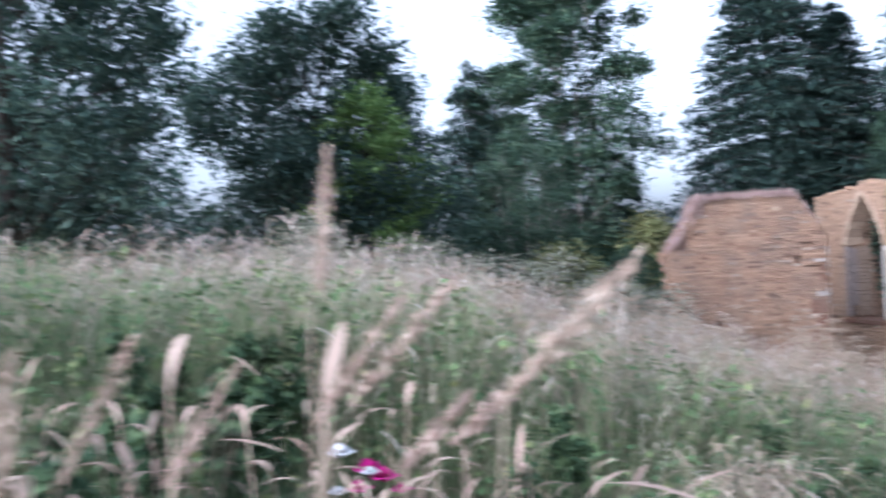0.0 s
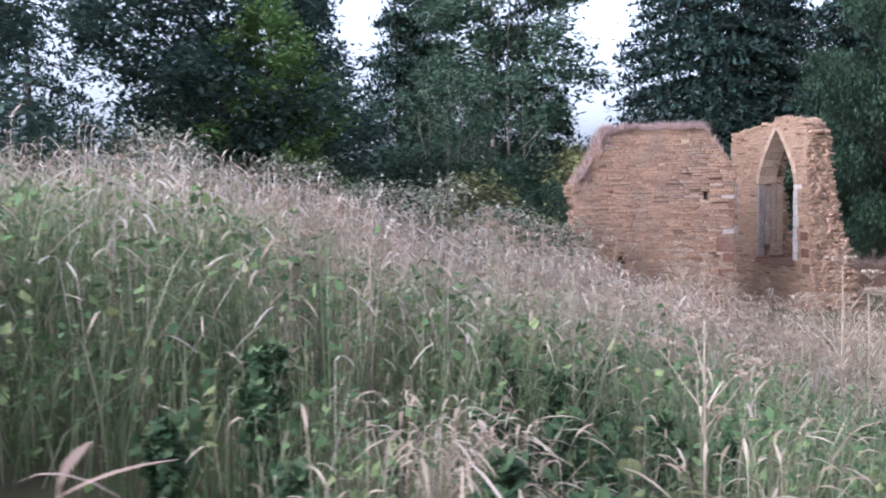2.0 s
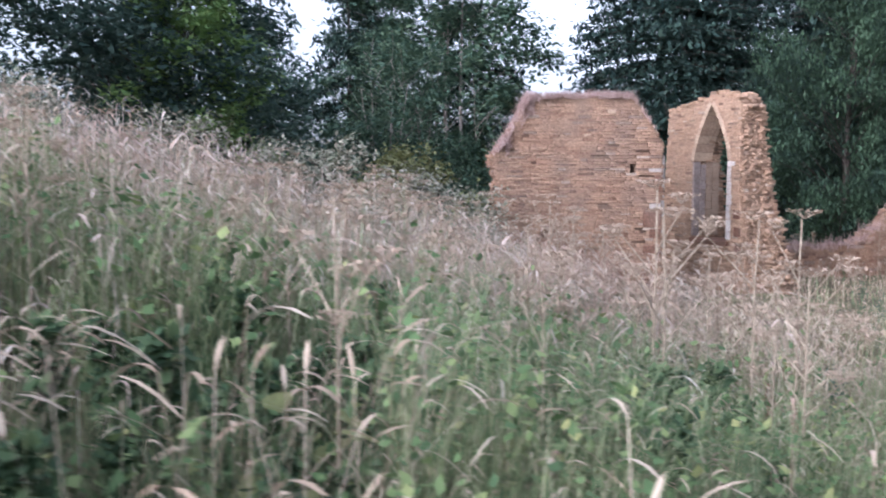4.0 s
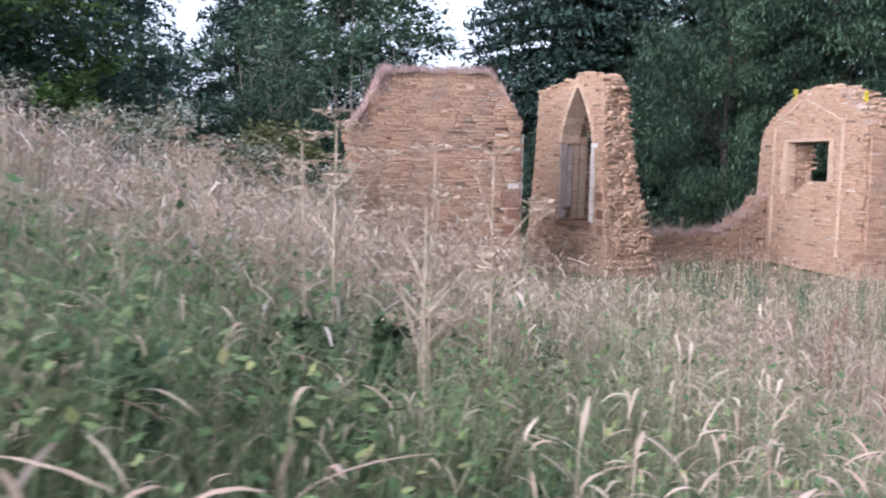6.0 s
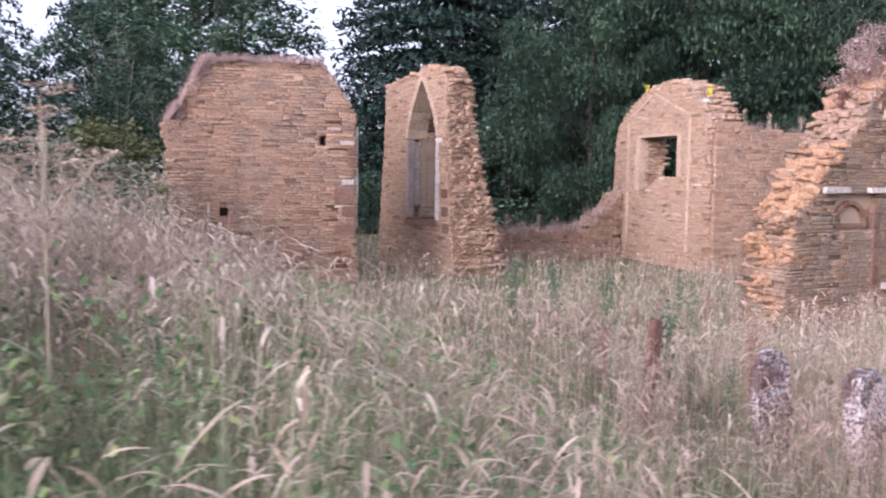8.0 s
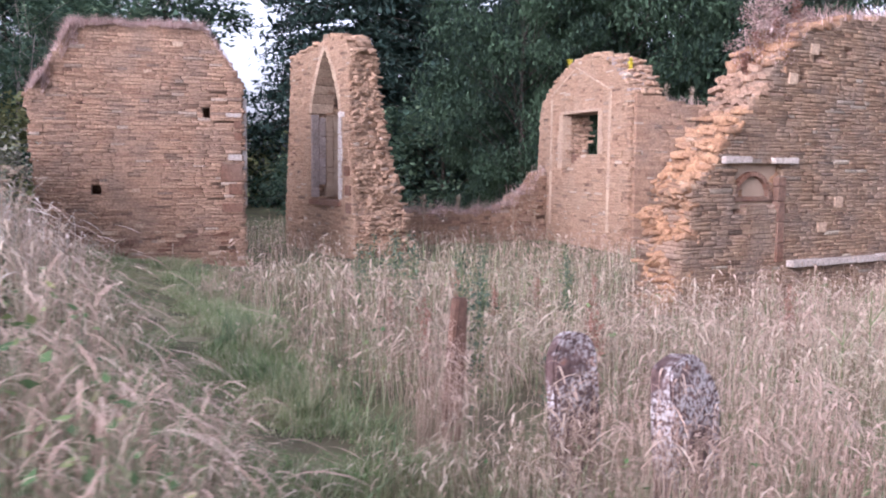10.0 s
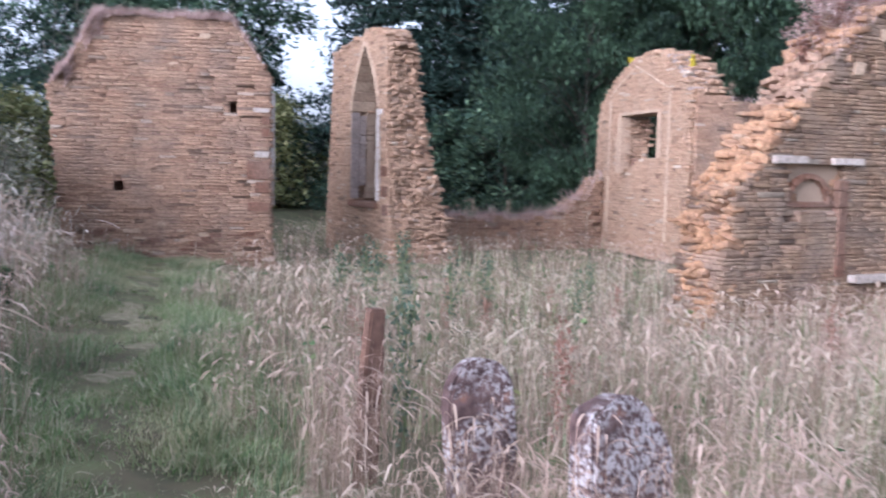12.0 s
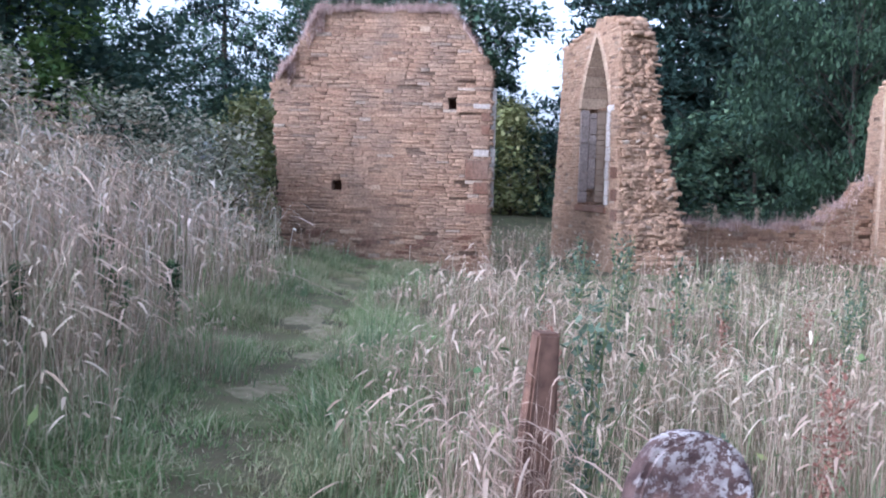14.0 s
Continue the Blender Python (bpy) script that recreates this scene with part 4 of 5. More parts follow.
def zones(x, y):
    """Greenness, height factor and distance to the foot path, for plants at x, y."""
    lush = 1 / (1 + np.exp((x - 8.8 + 0.25 * (y - 5)) * 1.2)) / (1 + np.exp((y - 11.0 + 0.25 * x) * 0.8))
    lush = lush * (0.98 + 0.2 * logistic((2.6 - x) * 1.5)) * (1 - 0.2 * np.clip((y - 7) / 3, 0, 1))
    lush = lush * (1 + 0.3 * logistic((x - 3.4) * 3) * logistic((6.6 - x) * 3))
    lush = np.clip(1.15 * lush + 0.5 * fnoise(x, y, 0.45, 3.0) * (0.25 + lush), 0, 1)
    tall = 1 + 0.45 * fnoise(x, y, 0.6, 9.0) + 0.35 * np.clip((5.5 - x) / 6, 0, 1) * np.clip((y - 4) / 4, 0, 1) + 0.3 * np.clip((7.4 - x) / 2.5, 0, 1) * np.clip((y - 11) / 4, 0, 1)
    tall = tall + 0.65 * np.clip((x - 6.3) / 1.0, 0, 1) * np.clip((9.2 - x) / 0.8, 0, 1) * np.clip((15.5 - y) / 2.5, 0, 1)
    tall = tall * (0.8 + 0.5 * np.clip(fnoise(x, y, 1.9, 41.0) + 0.3, 0, 1))
    tall = tall + 0.42 * bank(x, y)
    tall = tall * (1 - 0.45 * logistic((1.0 - x) / 0.2) * logistic((x + 0.6) / 0.2) * logistic((5.0 - y) / 0.2))
    foot = np.abs(x - path_line(y)) + np.where(y < 7.4, 9.0, 0.0) + np.where(y > 25, 9, 0)
    tall = tall * np.where(shaded(x, y), 0.72, 1.0)
    tall = tall * np.clip(0.5 + 0.5 * (foot - 0.4), 0.5, 1.0)
    return lush, tall, foot


def shaded(x, y):
    """The thin, dark stretch of dead stems near the grave plot."""
    return (x > 0.3) & (x < 3.3) & (y > 3.0) & (y < 6.6)


def stuff(name, label, pieces, material, category="grass"):
    j = Joined()
    for v, f in pieces:
        j.add(v, f)
    ob = part(name, j.mesh(name), material)
    return tagged(ob, label, category, kind="stuff")


BANDS = ((66000, 0, 0.8, 4.2), (54000, 1, 4.2, 9.0), (36000, 2, 9.0, 17.0), (17000, 3, 17.0, 34.0))


def band_points(n, d0, d1, clump=0.9):
    """Points on the seen side of the walk between two distances from it, gathered in tussocks."""
    xs, ys, got = [], [], 0
    for _ in range(80):
        x, y = scatter(n, -9 - d1 * 0.4, 12 + d1 * 0.7, -1.0, 6 + d1 * 0.85)
        wd = walk_distance(x, y)
        lead = (y - 0.18) - 0.55 * (x - 0.27)
        k = (wd > d0) & (wd <= d1) & (lead > -0.5)
        x, y = x[k], y[k]
        dens = 0.55 + clump * fnoise(x, y, 2.2, 21.0) + 0.4 * fnoise(x, y, 0.7, 33.0)
        k = rng.random(len(x)) < dens
        xs.append(x[k])
        ys.append(y[k])
        got += k.sum()
        if got >= n:
            break
    return np.concatenate(xs)[:n], np.concatenate(ys)[:n]


def behead(v, f, head, segs):
    """Splits headed blades into stems and nodding heads; leaves stay with the stems."""
    rows = segs
    n = len(head)
    verts = v.reshape(n, 2 * (rows + 1), 3)
    on = head > 0
    cut = rows - 4
    quad = lambda count, k: (np.arange(count)[:, None, None] * (2 * (k + 1)) + np.array([[2 * i, 2 * i + 1, 2 * i + 3, 2 * i + 2] for i in range(k)])[None]).reshape(-1, 4)
    stems = verts[on][:, :2 * (cut + 1)].reshape(-1, 3)
    tops = verts[on][:, 2 * cut:].reshape(-1, 3)
    bare = verts[~on].reshape(-1, 3)
    return ((stems, quad(int(on.sum()), cut)), (bare, quad(int((~on).sum()), rows))), (tops, quad(int(on.sum()), 4))


straw, heads, green, leaf = [], [], [], []
for n, lod, d0, d1 in BANDS:
    x, y = band_points(n, d0, d1)
    lush, high, foot = zones(x, y)
    z = ground_z(x, y) - 0.02
    p = np.stack([x, y, z], -1)
    near_cap = np.clip((walk_distance(x, y) - 0.3) / 1.2, 0.45, 1.0)
    clear = (foot > np.where(y < 12, 0.45, 0.58) + 0.22 * np.sin(y * 1.7)) & (np.hypot((x - 0.2) / 1.3, y - 5.05) > 0.55) & ((rng.random(len(x)) > 0.66) | ~shaded(x, y))
    isg = rng.random(len(x)) < 0.13 + 0.67 * lush
    k = clear & ~isg
    m = k.sum()
    h = (0.30 + 0.62 * rng.beta(2.0, 1.8, m)) * high[k] * near_cap[k] * (1 - 0.08 * lush[k])
    head = np.where(rng.random(m) < 0.72, rng.uniform(0.4, 1.8, m), 0.0)
    segs = 6 if lod < 1 else 5
    stems, tops = behead(*blades(p[k], h, rng.uniform(0.0018, 0.0034, m) * (1, 1.6, 2.6, 4.3)[lod], 0.32, head, segs), head, segs)
    straw += stems
    heads.append(tops)
    k = clear & isg
    m = k.sum()
    h = rng.uniform(0.30, 0.75, m) * high[k] * near_cap[k] * (1 + 0.2 * lush[k])
    green.append(blades(p[k], h, rng.uniform(0.004, 0.009, m) * (1, 1.5, 2.4, 4.0)[lod], 0.5, None, 3 if lod < 2 else 2))
    if lod < 3:
        m = (48000, 44000, 22000)[lod]
        x, y = band_points(m, d0 + 0.1, d1, 1.2)
        lush, high, foot = zones(x, y)
        k = (rng.random(len(x)) < lush ** 1.4 * 0.95 + 0.012) & (foot > 0.8) & (np.hypot((x - 0.2) / 1.3, y - 5.05) > 0.6) & ((rng.random(len(x)) > 0.6) | ~shaded(x, y))
        x, y, high, cap = x[k], y[k], high[k], np.clip((walk_distance(x, y)[k] - 0.3) / 1.6, 0.3, 1)
        p = np.stack([x, y, ground_z(x, y) + rng.uniform(0.03, 0.66, len(x)) * high * cap], -1)
        leaf.append(sprays(p, (0.058, 0.08, 0.115)[lod], 0.5, 0.2))
# tall plumes standing close by where the walk begins
m = 240
x, y = rng.uniform(-1.7, 1.2, m), rng.uniform(1.8, 3.8, m)
k = (walk_distance(x, y) > 1.1) & (rng.random(m) < np.where(x < -0.1, 1.0, 0.3))
x, y, m = x[k], y[k], int(k.sum())
nod = rng.uniform(0.2, 0.8, m)
stems, tops = behead(*blades(np.stack([x, y, ground_z(x, y)], -1), rng.uniform(0.8, 1.35, m), rng.uniform(0.004, 0.007, m), 0.35, nod, 6, 4.5), nod, 6)
straw += stems
heads.append(tops)
x, y = np.array([0.02, 0.24, 0.50, -0.25, -0.05, -0.45, 0.75, -0.7]), np.array([1.9, 1.85, 1.95, 1.75, 1.9, 1.75, 2.2, 2.1])
nod = rng.uniform(0.15, 0.6, 8)
stems, tops = behead(*blades(np.stack([x, y, ground_z(x, y)], -1), rng.uniform(1.25, 1.55, 8), np.full(8, 0.0075), 0.3, nod, 6, 4.2), nod, 6)
straw += stems
heads.append(tops)
# tall stalks close along the walk, in loose clumps
along = rng.uniform(0.06, 0.86, 26)
foot_c = WALK_A + along[:, None] * (WALK_B - WALK_A) + rng.uniform(1.35, 3.0, (26, 1)) * np.array([-0.48, 0.88])
c = foot_c[rng.integers(0, 26, 620)] + rng.normal(0, 0.22, (620, 2))
c = c[(walk_distance(c[:, 0], c[:, 1]) > 1.0) & (np.hypot(c[:, 0] + 0.27, c[:, 1] - 4.93) > 0.9)]
m = len(c)
nod = rng.uniform(0.2, 1.3, m)
stems, tops = behead(*blades(np.stack([c[:, 0], c[:, 1], ground_z(c[:, 0], c[:, 1]) - 0.02], -1), rng.uniform(0.85, 1.4, m), rng.uniform(0.003, 0.0055, m), 0.35, nod, 6, 3.8), nod, 6)
straw += stems
heads.append(tops)
c = np.array([1.88, 5.0]) + rng.normal(0, 0.15, (260, 2))
nod = rng.uniform(0.4, 1.8, 260)
stems, tops = behead(*blades(np.stack([c[:, 0], c[:, 1], ground_z(c[:, 0], c[:, 1]) - 0.02], -1), rng.uniform(0.6, 1.0, 260), rng.uniform(0.003, 0.005, 260), 0.3, nod, 6), nod, 6)
straw += stems
heads.append(tops)
# straw standing thick round the headstones and the post
spots = np.array([(10.42, 10.25), (10.48, 10.3), (10.4, 10.1), (10.45, 10.2), (10.3, 9.8), (10.2, 10.2), (10.85, 8.85), (10.7, 9.1), (11.15, 8.4), (11.35, 8.2), (11.75, 8.35), (11.2, 9.0), (10.3, 8.9), (9.95, 9.5), (10.1, 10.1)])
c = spots[rng.integers(0, len(spots), 1100)] + rng.normal(0, 0.14, (1100, 2))
c = c[np.abs(c[:, 0] - path_line(c[:, 1])) > 0.9]
m = len(c)
nod = np.where(rng.random(m) < 0.65, rng.uniform(0.6, 1.9, m), 0.0)
stems, tops = behead(*blades(np.stack([c[:, 0], c[:, 1], ground_z(c[:, 0], c[:, 1]) - 0.02], -1), rng.uniform(0.45, 1.05, m), rng.uniform(0.002, 0.004, m), 0.22, nod, 6), nod, 6)
straw += stems
heads.append(tops)
PALESTALK = leaf_mat("bleached_stalks", [(0, (0.30, 0.25, 0.205)), (0.5, (0.46, 0.40, 0.345)), (1, (0.64, 0.57, 0.50))], (0.50, 0.37, 0.33), 0.5)
m = 10000
x, y = rng.uniform(-4.0, 7.9, m), rng.uniform(5.0, 21.5, m)
k = rng.random(m) < (0.15 + 0.85 * bank(x, y)) * (0.5 + 1.1 * fnoise(x, y, 0.9, 61.0)) * np.where(y > 8, 1.0, 0.45)
x, y = x[k], y[k]
_, high, foot = zones(x, y)
k = (foot > 1.0) & (walk_distance(x, y) > 3.6) & (np.hypot(x - 0.2, y - 5.05) > 1.0)
x, y, high = x[k], y[k], high[k]
m = len(x)
nod = rng.uniform(0.3, 1.7, m)
stems, tops = behead(*blades(np.stack([x, y, ground_z(x, y) - 0.02], -1), rng.uniform(0.6, 1.0, m) * high, rng.uniform(0.003, 0.006, m) * (0.7 + 0.06 * y), 0.4, nod, 5, 3.0), nod, 5)
stuff("bleached_grass", "pale bleached grass stalks standing on the overgrown bank", [stems[0], tops], PALESTALK)
stuff("dry_grass", "tall dry straw-coloured grass stems and leaves", straw, STRAW)
stuff("seed_heads", "pale nodding seed heads of the dry grass", heads, HEADS)
stuff("green_grass", "long green grass growing through the straw", green, GREEN)
stuff("weeds", "leafy green nettles and weeds among the grass", leaf, WEED, "weeds")

y = rng.uniform(7.4, 25.0, 88000)
foot = 1.3 * rng.beta(1.1, 1.2, 88000)
x = path_line(y) + foot * rng.choice([-1.0, 1.0], 88000)
k = (walk_distance(x, y) > 0.5) & (foot < np.where(y < 12, 0.8, 1.15) + 0.2 * np.sin(y * 1.3))
x, y, foot = x[k], y[k], foot[k]
patch = fnoise(x, y, 1.1, 71.0) + 0.5 * fnoise(x, y, 3.0, 72.0)
k = rng.random(len(x)) < 0.85 + patch - 0.18 * (foot < 0.30)
x, y, foot, patch = x[k], y[k], foot[k], patch[k]
p = np.stack([x, y, ground_z(x, y) - 0.01], -1)
h = rng.uniform(0.025, 0.13, len(p)) * np.clip(0.6 + 1.6 * patch + 0.9 * foot, 0.3, 3.2)
tuft_y = rng.uniform(8.6, 24.0, 90)
tuft_x = path_line(tuft_y) + rng.choice([-1.0, 1.0], 90) * rng.uniform(0.35, 1.05, 90)
pick = rng.integers(0, 90, 5400)
q = np.stack([tuft_x[pick] + rng.normal(0, 0.09, 5400), tuft_y[pick] + rng.normal(0, 0.09, 5400)], -1)
tufts = blades(np.stack([q[:, 0], q[:, 1], ground_z(q[:, 0], q[:, 1]) - 0.01], -1), rng.uniform(0.12, 0.36, 5400), rng.uniform(0.006, 0.012, 5400), 0.9, None, 3)
stuff("grass_tufts", "longer green and yellowing grass tufts beside a foot path", [tufts], GREEN)
stuff("path_turf", "short trodden green turf along a foot path", [blades(p, h, rng.uniform(0.007, 0.015, len(p)), 0.9, None, 2)], TURF)

# ---- single plants ----


def limb_mesh(name, pieces):
    j = Joined()
    for q in pieces:
        j.add(*limb(*q))
    return j.mesh(name)


def hogweed(label, h, heads, mat, seed_mat, spread=0.35):
    """A hollow stem, a few branches, each with a flat umbel of rays and seeds."""
    ob = tagged(new("hogweed"), label, "weed", "dead hogweed in the long grass")
    lines = [((0, 0, -0.05), (0.03, 0.02, h), 0.011, 0.005, 6, 5, 0.04)]
    tips = [(0.03, 0.02, h, 0.13)]
    for k in range(heads - 1):
        a, z = rng.uniform(0, 2 * math.pi), h * rng.uniform(0.45, 0.8)
        r = spread * rng.uniform(0.5, 1.0)
        tip = (r * math.cos(a), r * math.sin(a), min(h * 0.97, z + r * 1.1))
        lines.append(((0, 0, z), tip, 0.006, 0.003, 5, 3, 0.05))
        tips.append((*tip, rng.uniform(0.06, 0.11)))
    for k, q in enumerate(lines):
        part("branch" if k else "stem", limb_mesh("stem", [q]), mat, ob)
    for x, y, z, r in tips:
        j = Joined()
        for k in range(14):
            a, q = 2 * math.pi * k / 14 + rng.uniform(-0.2, 0.2), r * rng.uniform(0.35, 1.0)
            e = (x + q * math.cos(a), y + q * math.sin(a), z + 0.07 - 0.25 * q)
            j.add(*limb((x, y, z), e, 0.0022, 0.0018, 3, 1, 0))
            n = 5
            pts = np.array(e) + rng.normal(0, 1, (n, 3)) * (0.016, 0.016, 0.005)
            j.add(*sprays(pts, 0.022, 0.4))
        part("umbel", j.mesh("umbel"), seed_mat, ob, "flat brown seed umbel")["kind"] = "stuff"
    return ob


def spire(name, label, h, leaves, leaf_size, stem_mat, mat, branches=7, category="weed", group=""):
    """An upright leafy weed: stem, short rising branches, narrow leaves all along."""
    ob = tagged(new(name), label, category, group)
    lines = [((0, 0, -0.05), (0.04, 0.0, h), 0.009, 0.003, 5, 5, 0.03)]
    pts = [np.stack([rng.normal(0, 0.035, leaves // 2), rng.normal(0, 0.035, leaves // 2), rng.uniform(0.12, 1, leaves // 2) * h], -1)]
    for k in range(branches):
        a, z = rng.uniform(0, 2 * math.pi), h * rng.uniform(0.25, 0.8)
        ln = (h - z) * rng.uniform(0.35, 0.75)
        tip = np.array((0.38 * ln * math.cos(a), 0.38 * ln * math.sin(a), z + ln))
        lines.append(((0.01, 0, z), tuple(tip), 0.005, 0.002, 4, 2, 0.05))
        t = rng.random((leaves // (2 * branches), 1))
        pts.append(np.array((0, 0, z)) * (1 - t) + tip * t + rng.normal(0, 0.022, (len(t), 3)))
    for k, q in enumerate(lines):
        part("branch" if k else "stem", limb_mesh("stem", [q]), stem_mat, ob)
    part("leaves", mesh_np("leaves", *sprays(np.concatenate(pts), leaf_size, 0.6, -0.3)), mat, ob)["kind"] = "stuff"
    return ob


def broad_weed(label, n, size, mat):
    """A rosette of big soft leaves on short stalks."""
    ob = tagged(new("leafy_weed"), label, "weed", "broad-leaved weeds beside the walk")
    for k in range(n):
        a, r, z = rng.uniform(0, 2 * math.pi), rng.uniform(0.05, 0.28), rng.uniform(0.15, 0.55)
        L = size * rng.uniform(0.7, 1.2)
        bm = bmesh.new()
        rows = []
        for i in range(6):
            t = i / 5
            wd = 0.36 * L * math.sin(math.pi * min(1, t * 0.93 + 0.06)) ** 0.8
            y = 0.03 * math.sin(7 * t)
            rows.append([bm.verts.new((t * L, -wd, -0.35 * L * t * t + 0.06 * L)), bm.verts.new((t * L, y * 0.2, -0.35 * L * t * t)), bm.verts.new((t * L, wd, -0.35 * L * t * t + 0.06 * L))])
        for p0, p1 in zip(rows, rows[1:]):
            bm.faces.new((p0[0], p0[1], p1[1], p1[0]))
            bm.faces.new((p0[1], p0[2], p1[2], p1[1]))
        bm.transform(pose(r * math.cos(a), r * math.sin(a), z, rng.uniform(-25, 25), rng.uniform(-30, 15), math.degrees(a)))
        part("leaf", bm, mat, ob)
    part("stalks", limb_mesh("stalks", [((0, 0, -0.03), (0.14 * math.cos(q), 0.14 * math.sin(q), 0.42), 0.007, 0.004, 5, 3, 0.05) for q in (0.4, 2.2, 4.4)]), GREENSTEM, ob)
    return ob


def scatter_copies(src, spots):
    first = True
    for x, y, sc, turn in spots:
        if first:
            plant_at(src, x, y, sc, turn)
            first = False
        else:
            plant_copy(src, x, y, sc, turn)


def spots_in(n, x0, x1, y0, y1, s0=0.8, s1=1.15, away=1.8):
    out = []
    while len(out) < n:
        x, y = rng.uniform(x0, x1), rng.uniform(y0, y1)
        if walk_distance(np.array([x]), np.array([y]))[0] > away and not in_walls(np.array([x]), np.array([y]))[0] and abs(x - path_line(y)) > 1.0:
            out.append((x, y, rng.uniform(s0, s1), rng.uniform(0, 360)))
    return out


hog_a = hogweed("dead brown hogweed with flat seed umbels", 1.75, 7, STEM, UMBEL)
hog_b = hogweed("dry leaning hogweed with a few umbels", 1.5, 5, STEM, UMBEL, 0.28)
hog_c = hogweed("greenish hogweed going to seed", 1.35, 6, GREENSTEM, UMBEL, 0.3)
scatter_copies(hog_a, [(6.15, 8.2, 1.12, 15), (5.75, 8.0, 1.08, 100), (5.2, 8.4, 1.12, 200), (5.0, 7.6, 1.0, 290)] + spots_in(6, 1.0, 5.6, 5.4, 9.0, 0.75, 0.95, 3.0) + spots_in(7, -1.0, 5.2, 7.5, 12.5, 0.7, 0.95, 5.2) + spots_in(12, 1.0, 6.2, 13, 22) + [(16.2, 28.8, 0.9, 10), (19.3, 29.5, 0.95, 80), (19.9, 29.3, 0.9, 130)])
scatter_copies(hog_b, spots_in(10, 5.4, 7.7, 10.5, 17.0, 0.85, 1.15, 3.0) + spots_in(6, 0.5, 5.8, 5.4, 9.5, 0.8, 1.0, 3.0) + spots_in(6, -1.5, 5.6, 7.5, 12, 0.7, 1.0, 5.2) + spots_in(20, 2.0, 7.2, 12, 22, 0.7, 1.15))
scatter_copies(hog_c, spots_in(4, 1.5, 7.0, 6.5, 9.5, 0.45, 0.6, 3.8) + spots_in(6, 11, 17, 9, 14, 0.6, 0.75))
MUGLEAF = leaf_mat("grey_green_leaves", [(0, (0.05, 0.075, 0.05)), (0.6, (0.09, 0.125, 0.085)), (1, (0.17, 0.20, 0.14))])
DOCKRED = leaf_mat("rusty_dock_seed", [(0, (0.17, 0.08, 0.06)), (0.6, (0.28, 0.14, 0.105)), (1, (0.38, 0.23, 0.175))])
mug = spire("mugwort", "dark grey-green upright mugwort beside a post", 1.2, 300, 0.042, GREENSTEM, MUGLEAF, 9, group="upright dark weeds")
scatter_copies(mug, [(10.86, 10.65, 1.0, 0), (11.25, 14.2, 1.0, 40), (11.0, 14.9, 0.95, 90), (11.75, 15.2, 1.05, 150), (12.1, 14.3, 0.95, 210), (11.5, 16.2, 1.0, 250),
                     (11.3, 10.3, 0.6, 300), (12.9, 15.8, 0.9, 20), (13.6, 14.6, 0.85, 70), (5.2, 7.8, 0.8, 10), (6.6, 8.6, 0.8, 60), (14.6, 16.6, 0.8, 110), (12.4, 18.4, 1.0, 10)])
dock = spire("dock", "rusty red dock gone to seed in the straw", 0.95, 420, 0.030, STEM, DOCKRED, 6, group="red docks")
scatter_copies(dock, [(12.0, 11.0, 1.0, 0)] + spots_in(9, 10.8, 16, 9.5, 16, 0.7, 1.0) + spots_in(6, 6.0, 8.5, 6.5, 9, 0.6, 0.8))
lime = broad_weed("yellow-green broad-leaved weed among the grass", 16, 0.26, YELLOWBUSH)
scatter_copies(lime, [(4.25, 6.3, 1.0, 0), (4.55, 6.6, 0.8, 120), (3.2, 5.3, 0.7, 60), (2.9, 5.9, 0.9, 200), (7.1, 12.2, 0.9, 40), (5.1, 6.9, 0.6, 300), (11.5, 7.9, 0.55, 80), (5.9, 6.2, 0.5, 160)])
NETTLE = leaf_mat("dark_nettle_leaves", [(0, (0.03, 0.06, 0.03)), (0.6, (0.06, 0.105, 0.05)), (1, (0.11, 0.155, 0.07))])
nettle = spire("nettle", "dark green nettle clump in the long grass", 0.85, 300, 0.085, GREENSTEM, NETTLE, 5, group="nettles in the grass")
scatter_copies(nettle, spots_in(12, 6.9, 8.2, 10.0, 15.0, 0.6, 0.9, 2.5) + spots_in(44, 0.4, 3.2, 3.3, 6.4, 0.55, 0.95, 1.6) + spots_in(26, -1.9, -0.75, 2.6, 6.5, 0.7, 1.2, 1.5) + spots_in(40, 2.0, 6.2, 3.8, 8.5, 0.6, 1.1, 1.5))
shrub = broad_tree("low pale grey-green scrub beside the ruined wall", 1.9, 1.3, 0.05, 3800, SHRUB, 0.10, 0.03, lumps=18, name="scrub_bush")
scatter_copies(shrub, [(5.3, 23.6, 1.15, 0), (4.0, 22.4, 1.15, 70), (2.6, 21.0, 1.2, 150), (5.5, 21.3, 0.75, 220), (1.0, 22.0, 1.1, 300), (-0.6, 19.8, 1.0, 30), (-2.5, 17.5, 1.1, 100),
                       (5.4, 17.4, 0.5, 60), (3.0, 16.4, 0.7, 310), (5.9, 13.2, 0.4, 90)])


